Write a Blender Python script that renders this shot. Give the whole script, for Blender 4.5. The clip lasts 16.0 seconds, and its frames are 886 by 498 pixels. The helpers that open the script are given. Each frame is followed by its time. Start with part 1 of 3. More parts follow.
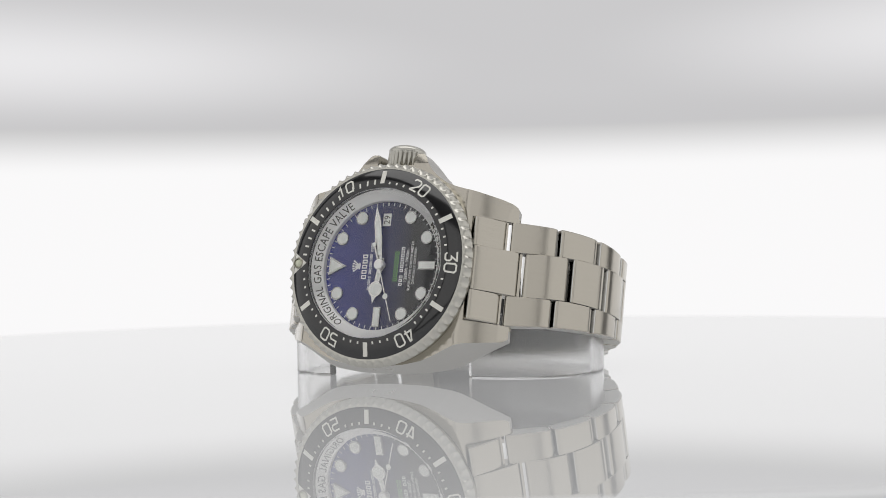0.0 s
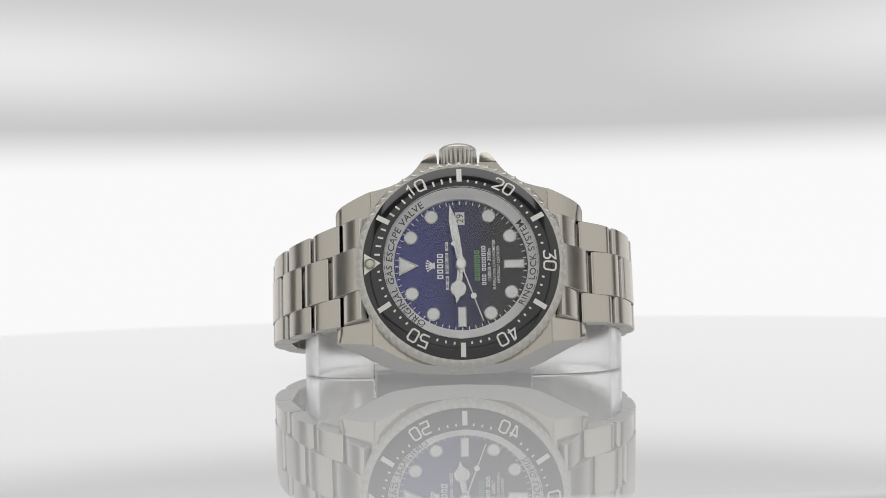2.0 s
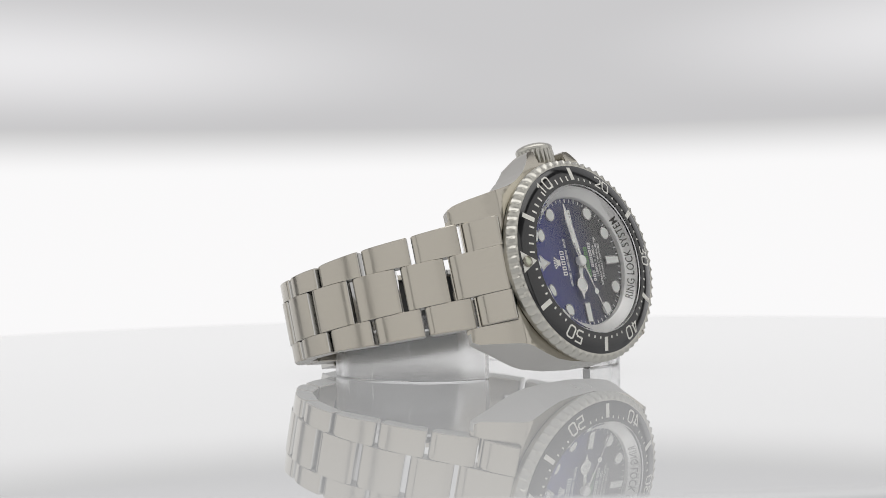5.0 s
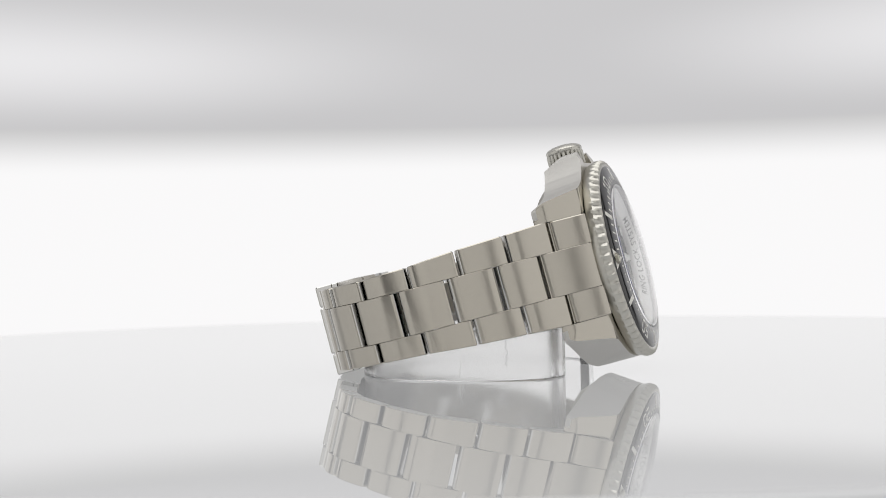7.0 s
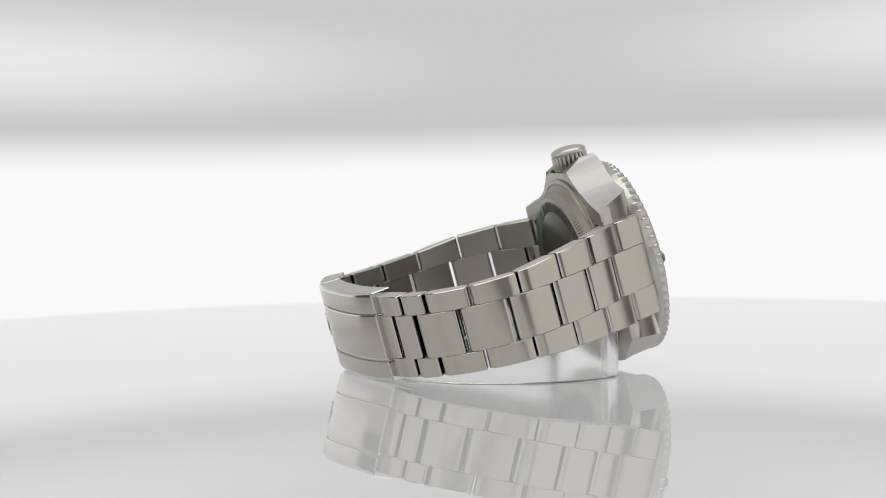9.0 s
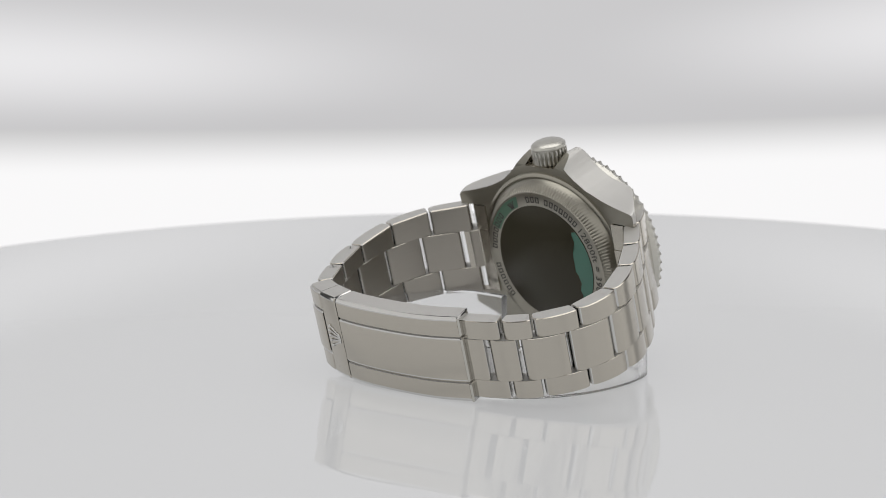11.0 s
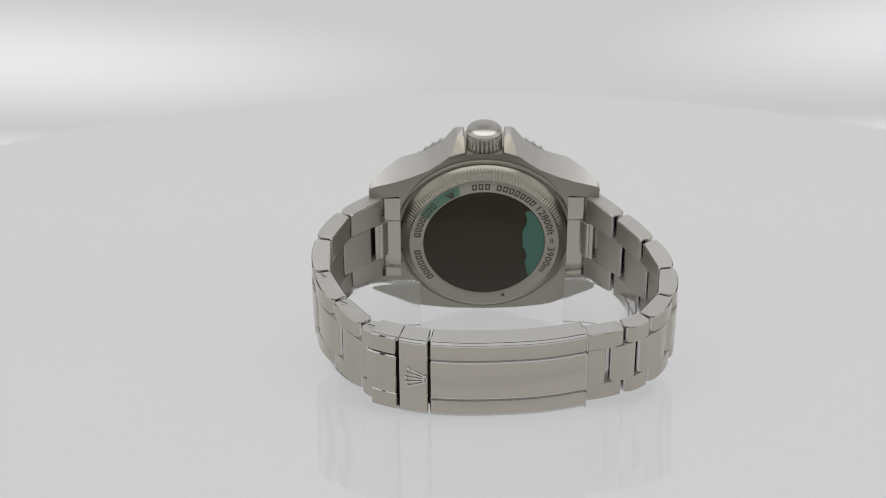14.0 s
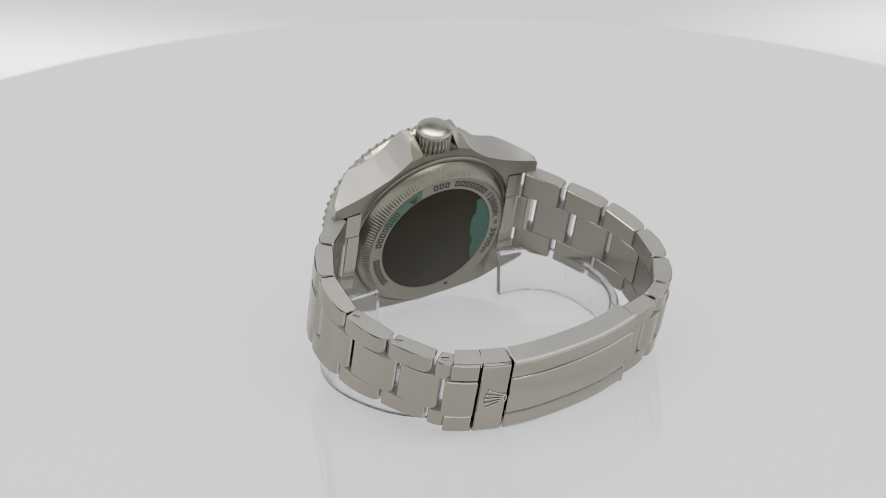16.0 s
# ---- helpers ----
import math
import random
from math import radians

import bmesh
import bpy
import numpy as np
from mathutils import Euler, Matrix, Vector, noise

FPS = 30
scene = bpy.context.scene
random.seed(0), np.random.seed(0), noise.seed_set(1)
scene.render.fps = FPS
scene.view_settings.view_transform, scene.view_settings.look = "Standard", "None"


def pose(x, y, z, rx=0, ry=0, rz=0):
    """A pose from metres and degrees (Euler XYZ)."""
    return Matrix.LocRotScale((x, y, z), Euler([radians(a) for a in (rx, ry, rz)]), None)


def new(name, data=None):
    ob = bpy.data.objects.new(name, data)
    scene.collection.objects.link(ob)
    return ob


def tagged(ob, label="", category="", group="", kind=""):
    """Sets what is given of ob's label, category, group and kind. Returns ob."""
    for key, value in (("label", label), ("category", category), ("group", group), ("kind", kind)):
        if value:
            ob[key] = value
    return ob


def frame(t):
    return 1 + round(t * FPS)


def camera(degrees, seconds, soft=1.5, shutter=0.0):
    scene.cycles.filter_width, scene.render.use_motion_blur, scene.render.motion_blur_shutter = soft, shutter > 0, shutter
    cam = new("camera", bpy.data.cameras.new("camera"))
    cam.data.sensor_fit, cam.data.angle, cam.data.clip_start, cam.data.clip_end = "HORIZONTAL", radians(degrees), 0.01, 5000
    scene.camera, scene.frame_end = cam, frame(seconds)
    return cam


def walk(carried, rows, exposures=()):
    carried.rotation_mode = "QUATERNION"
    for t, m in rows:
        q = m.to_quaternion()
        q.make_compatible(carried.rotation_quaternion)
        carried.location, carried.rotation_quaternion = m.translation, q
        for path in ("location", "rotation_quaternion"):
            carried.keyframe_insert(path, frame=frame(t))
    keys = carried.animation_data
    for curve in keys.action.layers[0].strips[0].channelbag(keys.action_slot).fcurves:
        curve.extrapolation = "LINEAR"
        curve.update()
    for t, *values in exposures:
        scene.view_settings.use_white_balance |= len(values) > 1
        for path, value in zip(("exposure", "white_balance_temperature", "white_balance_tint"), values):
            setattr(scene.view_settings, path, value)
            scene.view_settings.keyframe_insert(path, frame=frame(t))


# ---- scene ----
# A steel diving watch lies on its side on a clear plastic cuff on a white acrylic turntable.
# Camera and backdrop ride together on one arm that swings up about the table's middle.
cam = camera(23.42, 16.0, 0.75)
cam.data.dof.use_dof = True
cam.data.dof.focus_distance = 0.447
cam.data.dof.aperture_fstop = 36.0

ARM_CENTRE = Matrix.Translation((0.0, -0.00171, 0.00521))
ARM_AXIS = pose(0, 0, 0, 0, 0, 2.698)
CAM_LOW = pose(0.00039, -0.48146, 0.03699) @ pose(0, 0, 0, 0, 0, 0.801) @ pose(0, 0, 0, -1.185) @ pose(0, 0, 0, 0, 1.105) @ pose(0, 0, 0, 90)
# seconds, degrees that the arm has risen
ARM = [(0, 0), (4, 0), (8.0, 0), (8.3, 0.05), (8.5, 0.32), (8.75, 0.9), (9.0, 1.64), (9.25, 2.5), (9.5, 3.42), (10, 5.3), (10.5, 7.22),
       (11, 9.15), (11.5, 11.05), (12, 12.86), (12.5, 14.56), (13, 16.3), (13.5, 17.95), (14, 19.55), (14.5, 21.17), (15, 22.83),
       (15.5, 24.48), (16, 26.17)]


def arm(e):
    return ARM_CENTRE @ ARM_AXIS @ pose(0, 0, 0, -e) @ ARM_AXIS.inverted() @ ARM_CENTRE.inverted()


walk(cam, [(t, arm(e) @ CAM_LOW) for t, e in ARM])


def table_turn(t):
    return -28.52 + 14.948 * t


# ---------------------------------------------------------------- materials
def material(name, color=(0.8, 0.8, 0.8), rough=0.5, metal=0.0):
    m = bpy.data.materials.new(name)
    m.use_nodes = True
    b = m.node_tree.nodes["Principled BSDF"]
    b.inputs["Base Color"].default_value = (*color, 1)
    b.inputs["Roughness"].default_value = rough
    b.inputs["Metallic"].default_value = metal
    return m


def nodes_of(m):
    return m.node_tree.nodes, m.node_tree.links, m.node_tree.nodes["Principled BSDF"]


def steel(name, color, rough, stretch, streak=0.035, bump=0.02, scale=3400.0, smudge=0.07):
    """Steel whose brush lines run along the axis with the small stretch factor; fine lines, and faint larger smudges."""
    m = material(name, color, rough, 1.0)
    n, l, b = nodes_of(m)
    tc = n.new("ShaderNodeTexCoord")
    mp = n.new("ShaderNodeMapping")
    mp.inputs["Scale"].default_value = stretch
    l.new(tc.outputs["Object"], mp.inputs["Vector"])
    fine = n.new("ShaderNodeTexNoise")
    fine.inputs["Scale"].default_value = scale
    fine.inputs["Detail"].default_value = 4
    l.new(mp.outputs["Vector"], fine.inputs["Vector"])
    big = n.new("ShaderNodeTexNoise")
    big.inputs["Scale"].default_value = 160
    big.inputs["Detail"].default_value = 3
    l.new(tc.outputs["Object"], big.inputs["Vector"])
    r1 = n.new("ShaderNodeMath")
    r1.operation = "MULTIPLY_ADD"
    r1.inputs[1].default_value, r1.inputs[2].default_value = streak * 2, rough - streak
    l.new(fine.outputs["Fac"], r1.inputs[0])
    r2 = n.new("ShaderNodeMath")
    r2.operation = "MULTIPLY_ADD"
    r2.inputs[1].default_value = smudge
    l.new(big.outputs["Fac"], r2.inputs[0])
    l.new(r1.outputs[0], r2.inputs[2])
    l.new(r2.outputs[0], b.inputs["Roughness"])
    mix = n.new("ShaderNodeMix")
    mix.data_type = "RGBA"
    mix.inputs["A"].default_value = (*[c * 0.965 for c in color], 1)
    mix.inputs["B"].default_value = (*[min(1, c * 1.035) for c in color], 1)
    l.new(fine.outputs["Fac"], mix.inputs["Factor"])
    l.new(mix.outputs["Result"], b.inputs["Base Color"])
    bp = n.new("ShaderNodeBump")
    bp.inputs["Strength"].default_value = bump
    bp.inputs["Distance"].default_value = 0.0002
    l.new(fine.outputs["Fac"], bp.inputs["Height"])
    l.new(bp.outputs["Normal"], b.inputs["Normal"])
    return m


STEEL = (0.485, 0.457, 0.402)
M_BRUSH_X = steel("brushed_steel_lengthwise", STEEL, 0.15, (0.06, 0.06, 1.0))
M_BRUSH_Z = steel("brushed_steel_crosswise", STEEL, 0.17, (1.0, 1.0, 0.06))
# darker and rougher than the outer steel, for the links' inward faces
M_INNER = steel("darker_satin_inner_steel", (0.40, 0.375, 0.335), 0.36, (0.06, 0.06, 1.0))
M_POLISH = steel("polished_steel", (0.58, 0.575, 0.56), 0.07, (1, 1, 1), 0.02, 0.0, 400, 0.03)
M_FLANK = steel("soft_polished_flank", (0.57, 0.56, 0.54), 0.54, (1, 1, 1), 0.02, 0.0, 300, 0.03)
M_SATIN = steel("satin_steel", (0.53, 0.518, 0.475), 0.17, (1, 1, 1), 0.03, 0.0, 300)
M_BACK = steel("satin_titanium", (0.328, 0.312, 0.268), 0.26, (1, 1, 1), 0.03, 0.0, 700)
M_BEZEL = steel("bezel_steel", (0.53, 0.518, 0.475), 0.27, (1, 1, 1), 0.03, 0.0, 300)
M_HAND = steel("hand_steel", (0.40, 0.395, 0.39), 0.14, (1, 1, 1), 0.02, 0.0, 400, 0.03)
M_TINT = material("thin_green_film_on_steel", (0.13, 0.23, 0.17), 0.30, 0.5)
M_CERAMIC = material("black_ceramic", (0.012, 0.012, 0.013), 0.12)
M_CERAMIC.node_tree.nodes["Principled BSDF"].inputs["IOR"].default_value = 1.65
M_PRINT = material("platinum_print", (0.72, 0.71, 0.66), 0.35, 0.15)
M_LUME = material("luminous_paint", (0.84, 0.85, 0.82), 0.5)
M_PEARL = material("pearl_lume", (0.55, 0.56, 0.44), 0.35)
M_WHITE = material("white_print", (0.82, 0.82, 0.82), 0.5)
M_GREEN = material("green_print", (0.15, 0.36, 0.11), 0.5)
M_ENGRAVE = material("dark_engraving", (0.055, 0.05, 0.045), 0.5)
M_DARK = material("dark_gap", (0.03, 0.03, 0.03), 0.6)
M_DATE = material("date_disc_white", (0.8, 0.8, 0.78), 0.5)
M_FILM = material("dark_olive_film", (0.036, 0.032, 0.020), 0.30)
M_FILM.node_tree.nodes["Principled BSDF"].inputs["Specular IOR Level"].default_value = 0.22
M_GREENFILM = material("green_protective_film", (0.05, 0.15, 0.11), 0.22)
M_RING = steel("ring_steel", (0.86, 0.855, 0.84), 0.30, (1, 1, 1), 0.03, 0.0, 500)
M_RING.node_tree.nodes["Principled BSDF"].inputs["Metallic"].default_value = 0.35


def dial_material():
    m = material("blue_to_black_dial", (0.01, 0.012, 0.1), 0.32)
    n, l, b = nodes_of(m)
    tc = n.new("ShaderNodeTexCoord")
    sep = n.new("ShaderNodeSeparateXYZ")
    l.new(tc.outputs["Object"], sep.inputs[0])
    mr = n.new("ShaderNodeMapRange")
    mr.inputs["From Min"].default_value, mr.inputs["From Max"].default_value = -0.013, 0.007
    l.new(sep.outputs["X"], mr.inputs["Value"])
    ramp = n.new("ShaderNodeValToRGB")
    ramp.color_ramp.elements[0].color = (0.030, 0.038, 0.24, 1)
    ramp.color_ramp.elements[1].color = (0.016, 0.016, 0.019, 1)
    e = ramp.color_ramp.elements.new(0.45)
    e.color = (0.022, 0.026, 0.150, 1)
    l.new(mr.outputs[0], ramp.inputs[0])
    l.new(ramp.outputs[0], b.inputs["Base Color"])
    # faint sunburst sheen: roughness wanders slowly over the lacquer
    no = n.new("ShaderNodeTexNoise")
    no.inputs["Scale"].default_value = 120
    l.new(tc.outputs["Object"], no.inputs["Vector"])
    rr = n.new("ShaderNodeMapRange")
    rr.inputs["To Min"].default_value, rr.inputs["To Max"].default_value = 0.325, 0.34
    l.new(no.outputs["Fac"], rr.inputs["Value"])
    l.new(rr.outputs[0], b.inputs["Roughness"])
    return m


M_DIAL = dial_material()


def glass(name, rough, ior, tint=(1, 1, 1)):
    m = material(name, tint, rough)
    b = m.node_tree.nodes["Principled BSDF"]
    b.inputs["Transmission Weight"].default_value = 1.0
    b.inputs["IOR"].default_value = ior
    return m


M_SAPPHIRE = glass("sapphire_crystal", 0.0, 1.36)
M_PLASTIC = glass("clear_plastic", 0.16, 1.42, (0.985, 0.985, 0.985))
M_PLASTIC.node_tree.nodes["Principled BSDF"].inputs["Transmission Weight"].default_value = 0.95


M_CRACK = material("crack_in_plastic", (0.68, 0.68, 0.68), 0.6)


def acrylic():
    m = material("glowing_white_acrylic", (0.16, 0.16, 0.162), 0.035)
    n, l, b = nodes_of(m)
    b.inputs["Specular IOR Level"].default_value = 0.0
    b.inputs["Coat Weight"].default_value = 1.0
    b.inputs["Coat IOR"].default_value = 1.49
    # even glow in the plate itself for assumed light from below; no lamp
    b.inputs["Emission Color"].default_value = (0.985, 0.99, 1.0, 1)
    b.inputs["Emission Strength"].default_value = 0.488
    tc = n.new("ShaderNodeTexCoord")
    no = n.new("ShaderNodeTexNoise")
    no.inputs["Scale"].default_value = 9
    no.inputs["Detail"].default_value = 5
    l.new(tc.outputs["Object"], no.inputs["Vector"])
    mr = n.new("ShaderNodeMapRange")
    mr.inputs["To Min"].default_value, mr.inputs["To Max"].default_value = 0.004, 0.016
    l.new(no.outputs["Fac"], mr.inputs["Value"])
    l.new(mr.outputs[0], b.inputs["Coat Roughness"])
    return m


M_ACRYLIC = acrylic()


def glow(name, color, strength):
    m = bpy.data.materials.new(name)
    m.use_nodes = True
    n, l = m.node_tree.nodes, m.node_tree.links
    n.clear()
    em, out = n.new("ShaderNodeEmission"), n.new("ShaderNodeOutputMaterial")
    em.inputs["Color"].default_value = (*color, 1)
    em.inputs["Strength"].default_value = strength
    l.new(em.outputs[0], out.inputs[0])
    return m


def paint(name, color):
    m = material(name, color, 0.8)
    n, l, b = nodes_of(m)
    no = n.new("ShaderNodeTexNoise")
    no.inputs["Scale"].default_value = 14
    mix = n.new("ShaderNodeMix")
    mix.data_type = "RGBA"
    mix.inputs["A"].default_value = (*[c * 0.92 for c in color], 1)
    mix.inputs["B"].default_value = (*color, 1)
    l.new(no.outputs["Fac"], mix.inputs["Factor"])
    l.new(mix.outputs["Result"], b.inputs["Base Color"])
    return m


# ---------------------------------------------------------------- mesh tools (watch meshes are drawn in millimetres)
MM = 0.001


def part(name, bm, mats, parent=None, label="", smooth=35, scale=MM):
    if scale != 1:
        bmesh.ops.scale(bm, vec=(scale,) * 3, verts=bm.verts)
    me = bpy.data.meshes.new(name)
    bm.to_mesh(me)
    bm.free()
    for m in mats if isinstance(mats, (list, tuple)) else [mats]:
        me.materials.append(m)
    if smooth:
        me.shade_smooth()
        me.set_sharp_from_angle(angle=radians(smooth))
    ob = new(name, me)
    if parent:
        ob.parent = parent
    if label:
        tagged(ob, label)
    return ob


def pieces(name, bm, mat, parent, label=""):
    """Each separate island of a mesh as a part of its own."""
    bm.faces.index_update()
    left = set(bm.faces)
    for first in list(bm.faces):
        if first not in left:
            continue
        stack, island = [first], []
        left.discard(first)
        while stack:
            f = stack.pop()
            island.append(f)
            for v in f.verts:
                for g in v.link_faces:
                    if g in left:
                        left.discard(g)
                        stack.append(g)
        one, made = bmesh.new(), {}
        for f in island:
            for v in f.verts:
                if v not in made:
                    made[v] = one.verts.new(v.co)
            one.faces.new([made[v] for v in f.verts])
        part(name, one, mat, parent, label, smooth=0)
    bm.free()


def lathe(profile, n=96, wave=None, closed=False):
    """Turn (radius, y) points round the y axis. wave(i, k): added to the radius of point k at step i."""
    bm = bmesh.new()
    rings = []
    for k, (r, y) in enumerate(profile):
        ring = []
        for i in range(n):
            a = 2 * math.pi * i / n
            rr = r + (wave(i, k) if wave else 0)
            ring.append(bm.verts.new((rr * math.sin(a), y, rr * math.cos(a))))
        rings.append(ring)
    pairs = list(zip(rings, rings[1:])) + ([(rings[-1], rings[0])] if closed else [])
    for a, b in pairs:
        for i in range(n):
            j = (i + 1) % n
            bm.faces.new((a[i], a[j], b[j], b[i]))
    if not closed:
        for ring in (rings[0], rings[-1]):
            bm.faces.new(ring)
    bmesh.ops.recalc_face_normals(bm, faces=bm.faces)
    return bm


def loft(rings, caps=True, closed=False):
    bm = bmesh.new()
    vs = [[bm.verts.new(p) for p in ring] for ring in rings]
    n = len(vs[0])
    for a, b in list(zip(vs, vs[1:])) + ([(vs[-1], vs[0])] if closed else []):
        for i in range(n):
            j = (i + 1) % n
            bm.faces.new((a[i], a[j], b[j], b[i]))
    if caps and not closed:
        bm.faces.new(vs[0])
        bm.faces.new(vs[-1])
    bmesh.ops.recalc_face_normals(bm, faces=bm.faces)
    return bm


def spline(pts, per=8):
    """A smooth line through 2D points."""
    out = []
    p = [Vector(q) for q in pts]
    p = [2 * p[0] - p[1]] + p + [2 * p[-1] - p[-2]]
    for i in range(1, len(p) - 2):
        a, b, c, d = p[i - 1], p[i], p[i + 1], p[i + 2]
        for k in range(per):
            t = k / per
            out.append(0.5 * (2 * b + (c - a) * t + (2 * a - 5 * b + 4 * c - d) * t * t + (3 * b - a - 3 * c + d) * t ** 3))
    out.append(p[-2])
    return out


def face_xyz(u, v, y):
    """Dial plane: u towards 3 o'clock, v towards 12 o'clock, seen from the front."""
    return (-v, y, u)


def polar(r, deg):
    """u, v on the dial at an angle clockwise from 12 o'clock."""
    a = radians(deg)
    return r * math.sin(a), r * math.cos(a)


def plate(bm, pts, y0, y1, where=face_xyz):
    """A flat plate with the outline pts (u, v) from y0 (its face) to y1."""
    top = [bm.verts.new(where(u, v, y0)) for u, v in pts]
    low = [bm.verts.new(where(u, v, y1)) for u, v in pts]
    bm.faces.new(top)
    bm.faces.new(low[::-1])
    n = len(pts)
    for i in range(n):
        j = (i + 1) % n
        bm.faces.new((top[j], top[i], low[i], low[j]))
    bmesh.ops.recalc_face_normals(bm, faces=bm.faces)


def turned(pts, deg, cu=0.0, cv=0.0):
    """Turn outline points clockwise about the origin, then move them."""
    a = radians(deg)
    c, s = math.cos(a), math.sin(a)
    return [(cu + u * c + v * s, cv - u * s + v * c) for u, v in pts]


def rect(w, h, cu=0.0, cv=0.0):
    return [(cu - w / 2, cv - h / 2), (cu + w / 2, cv - h / 2), (cu + w / 2, cv + h / 2), (cu - w / 2, cv + h / 2)]


def disc(r, cu=0.0, cv=0.0, n=24):
    return [(cu + r * math.cos(2 * math.pi * i / n), cv + r * math.sin(2 * math.pi * i / n)) for i in range(n)]


def lettering(text, height, spacing=1.0, bold=0.0):
    """Flat letters as (verts, faces) in (u, v), centred on u, standing on v = 0, capital height as given."""
    cu = bpy.data.curves.new("lettering", "FONT")
    cu.body, cu.size, cu.space_character, cu.offset, cu.resolution_u = text, 1.0, spacing, bold, 3
    cu.align_x = "CENTER"
    ob = bpy.data.objects.new("lettering", cu)
    me = ob.to_mesh()
    k = height / 0.69
    verts = [(v.co.x * k, v.co.y * k) for v in me.vertices]
    faces = [tuple(p.vertices) for p in me.polygons]
    ob.to_mesh_clear()
    bpy.data.objects.remove(ob)
    bpy.data.curves.remove(cu)
    return verts, faces


def put_letters(bm, text, height, place, spacing=1.0, bold=0.0, squeeze=1.0):
    verts, faces = lettering(text, height, spacing, bold)
    vs = [bm.verts.new(place(u * squeeze, v)) for u, v in verts]
    for f in faces:
        try:
            bm.faces.new([vs[i] for i in f])
        except ValueError:
            pass


def blanks(bm, counts, w, h, place, gap=0.3, stroke=0.3):
    """A hollow box of plain bars for each letter of words with the given counts, centred."""
    step = w * (1 + gap)
    total = sum(counts) * step + (len(counts) - 1) * step * 0.8
    u = -total / 2
    sw, sh = stroke * w, min(stroke * w, 0.26 * h)
    for c in counts:
        for _ in range(c):
            out = [(0, 0), (w, 0), (w, h), (0, h)]
            inn = [(sw, sh), (w - sw, sh), (w - sw, h - sh), (sw, h - sh)]
            o = [bm.verts.new(place(u + a, b)) for a, b in out]
            q = [bm.verts.new(place(u + a, b)) for a, b in inn]
            for k in range(4):
                bm.faces.new((o[k], o[(k + 1) % 4], q[(k + 1) % 4], q[k]))
            u += step
        u += step * 0.8


def strokes(bm, line, width, place):
    """A pen stroke of even width along the (u, v) points, mitred at its corners."""
    pts = [Vector(p) for p in line]
    left, right = [], []
    for i, p in enumerate(pts):
        a = (p - pts[i - 1]).normalized() if i else None
        b = (pts[i + 1] - p).normalized() if i < len(pts) - 1 else None
        a, b = a or b, b or a
        d = (a + b).normalized()
        k = width / 2 / max(0.45, d.dot(a))
        n = Vector((-d.y, d.x)) * k
        left.append(bm.verts.new(place(*(p + n))))
        right.append(bm.verts.new(place(*(p - n))))
    for i in range(len(pts) - 1):
        bm.faces.new((left[i], right[i], right[i + 1], left[i + 1]))


def digit_lines(c, w, h, e):
    """Pen lines of a digit with chamfered corners in a box of w by h; e: the corner cut."""
    m = h * 0.52
    return {
        "0": [[(w / 2, 0), (w - e, 0), (w, e), (w, h - e), (w - e, h), (e, h), (0, h - e), (0, e), (e, 0), (w / 2, 0)]],
        "1": [[(w * 0.25, h * 0.78), (w * 0.62, h), (w * 0.62, 0)]],
        "2": [[(0, h - e * 1.2), (e, h), (w - e, h), (w, h - e), (w, m + e * 0.4), (w * 0.8, m - e * 0.6), (0, e * 0.3), (0, 0), (w, 0)]],
        "3": [[(0, h), (w, h), (w, h - e * 0.4), (w * 0.5, m), (w - e, m), (w, m - e), (w, e), (w - e, 0), (e, 0), (0, e * 1.2)]],
        "4": [[(w * 0.72, 0), (w * 0.72, h), (w * 0.55, h), (0, h * 0.26), (w, h * 0.26)]],
        "5": [[(w * 0.95, h), (0, h), (0, m), (w - e, m), (w, m - e), (w, e), (w - e, 0), (0, 0)]],
    }[c]


def ring_place(r, deg, y, inward=False, cone=0.0):
    """Letters along a circle: tops outwards, or inwards along its lower half. cone: how y falls with the radius."""
    def place(u, v):
        rr = r - v if inward else r + v
        a = deg + (-1 if inward else 1) * math.degrees(u / r)
        return face_xyz(*polar(rr, a), y + cone * (rr - r))
    return place


def straight_place(cv, y, cu=0.0):
    return lambda u, v: face_xyz(cu + u, cv + v, y)


def back_xyz(r, deg, y):
    """On the case back, seen from behind with the crown up, clockwise from the crown."""
    a = radians(deg)
    return (-r * math.sin(a), y, r * math.cos(a))


def back_place(r, deg, y):
    return lambda u, v: back_xyz(r + v, deg + math.degrees(u / r), y)


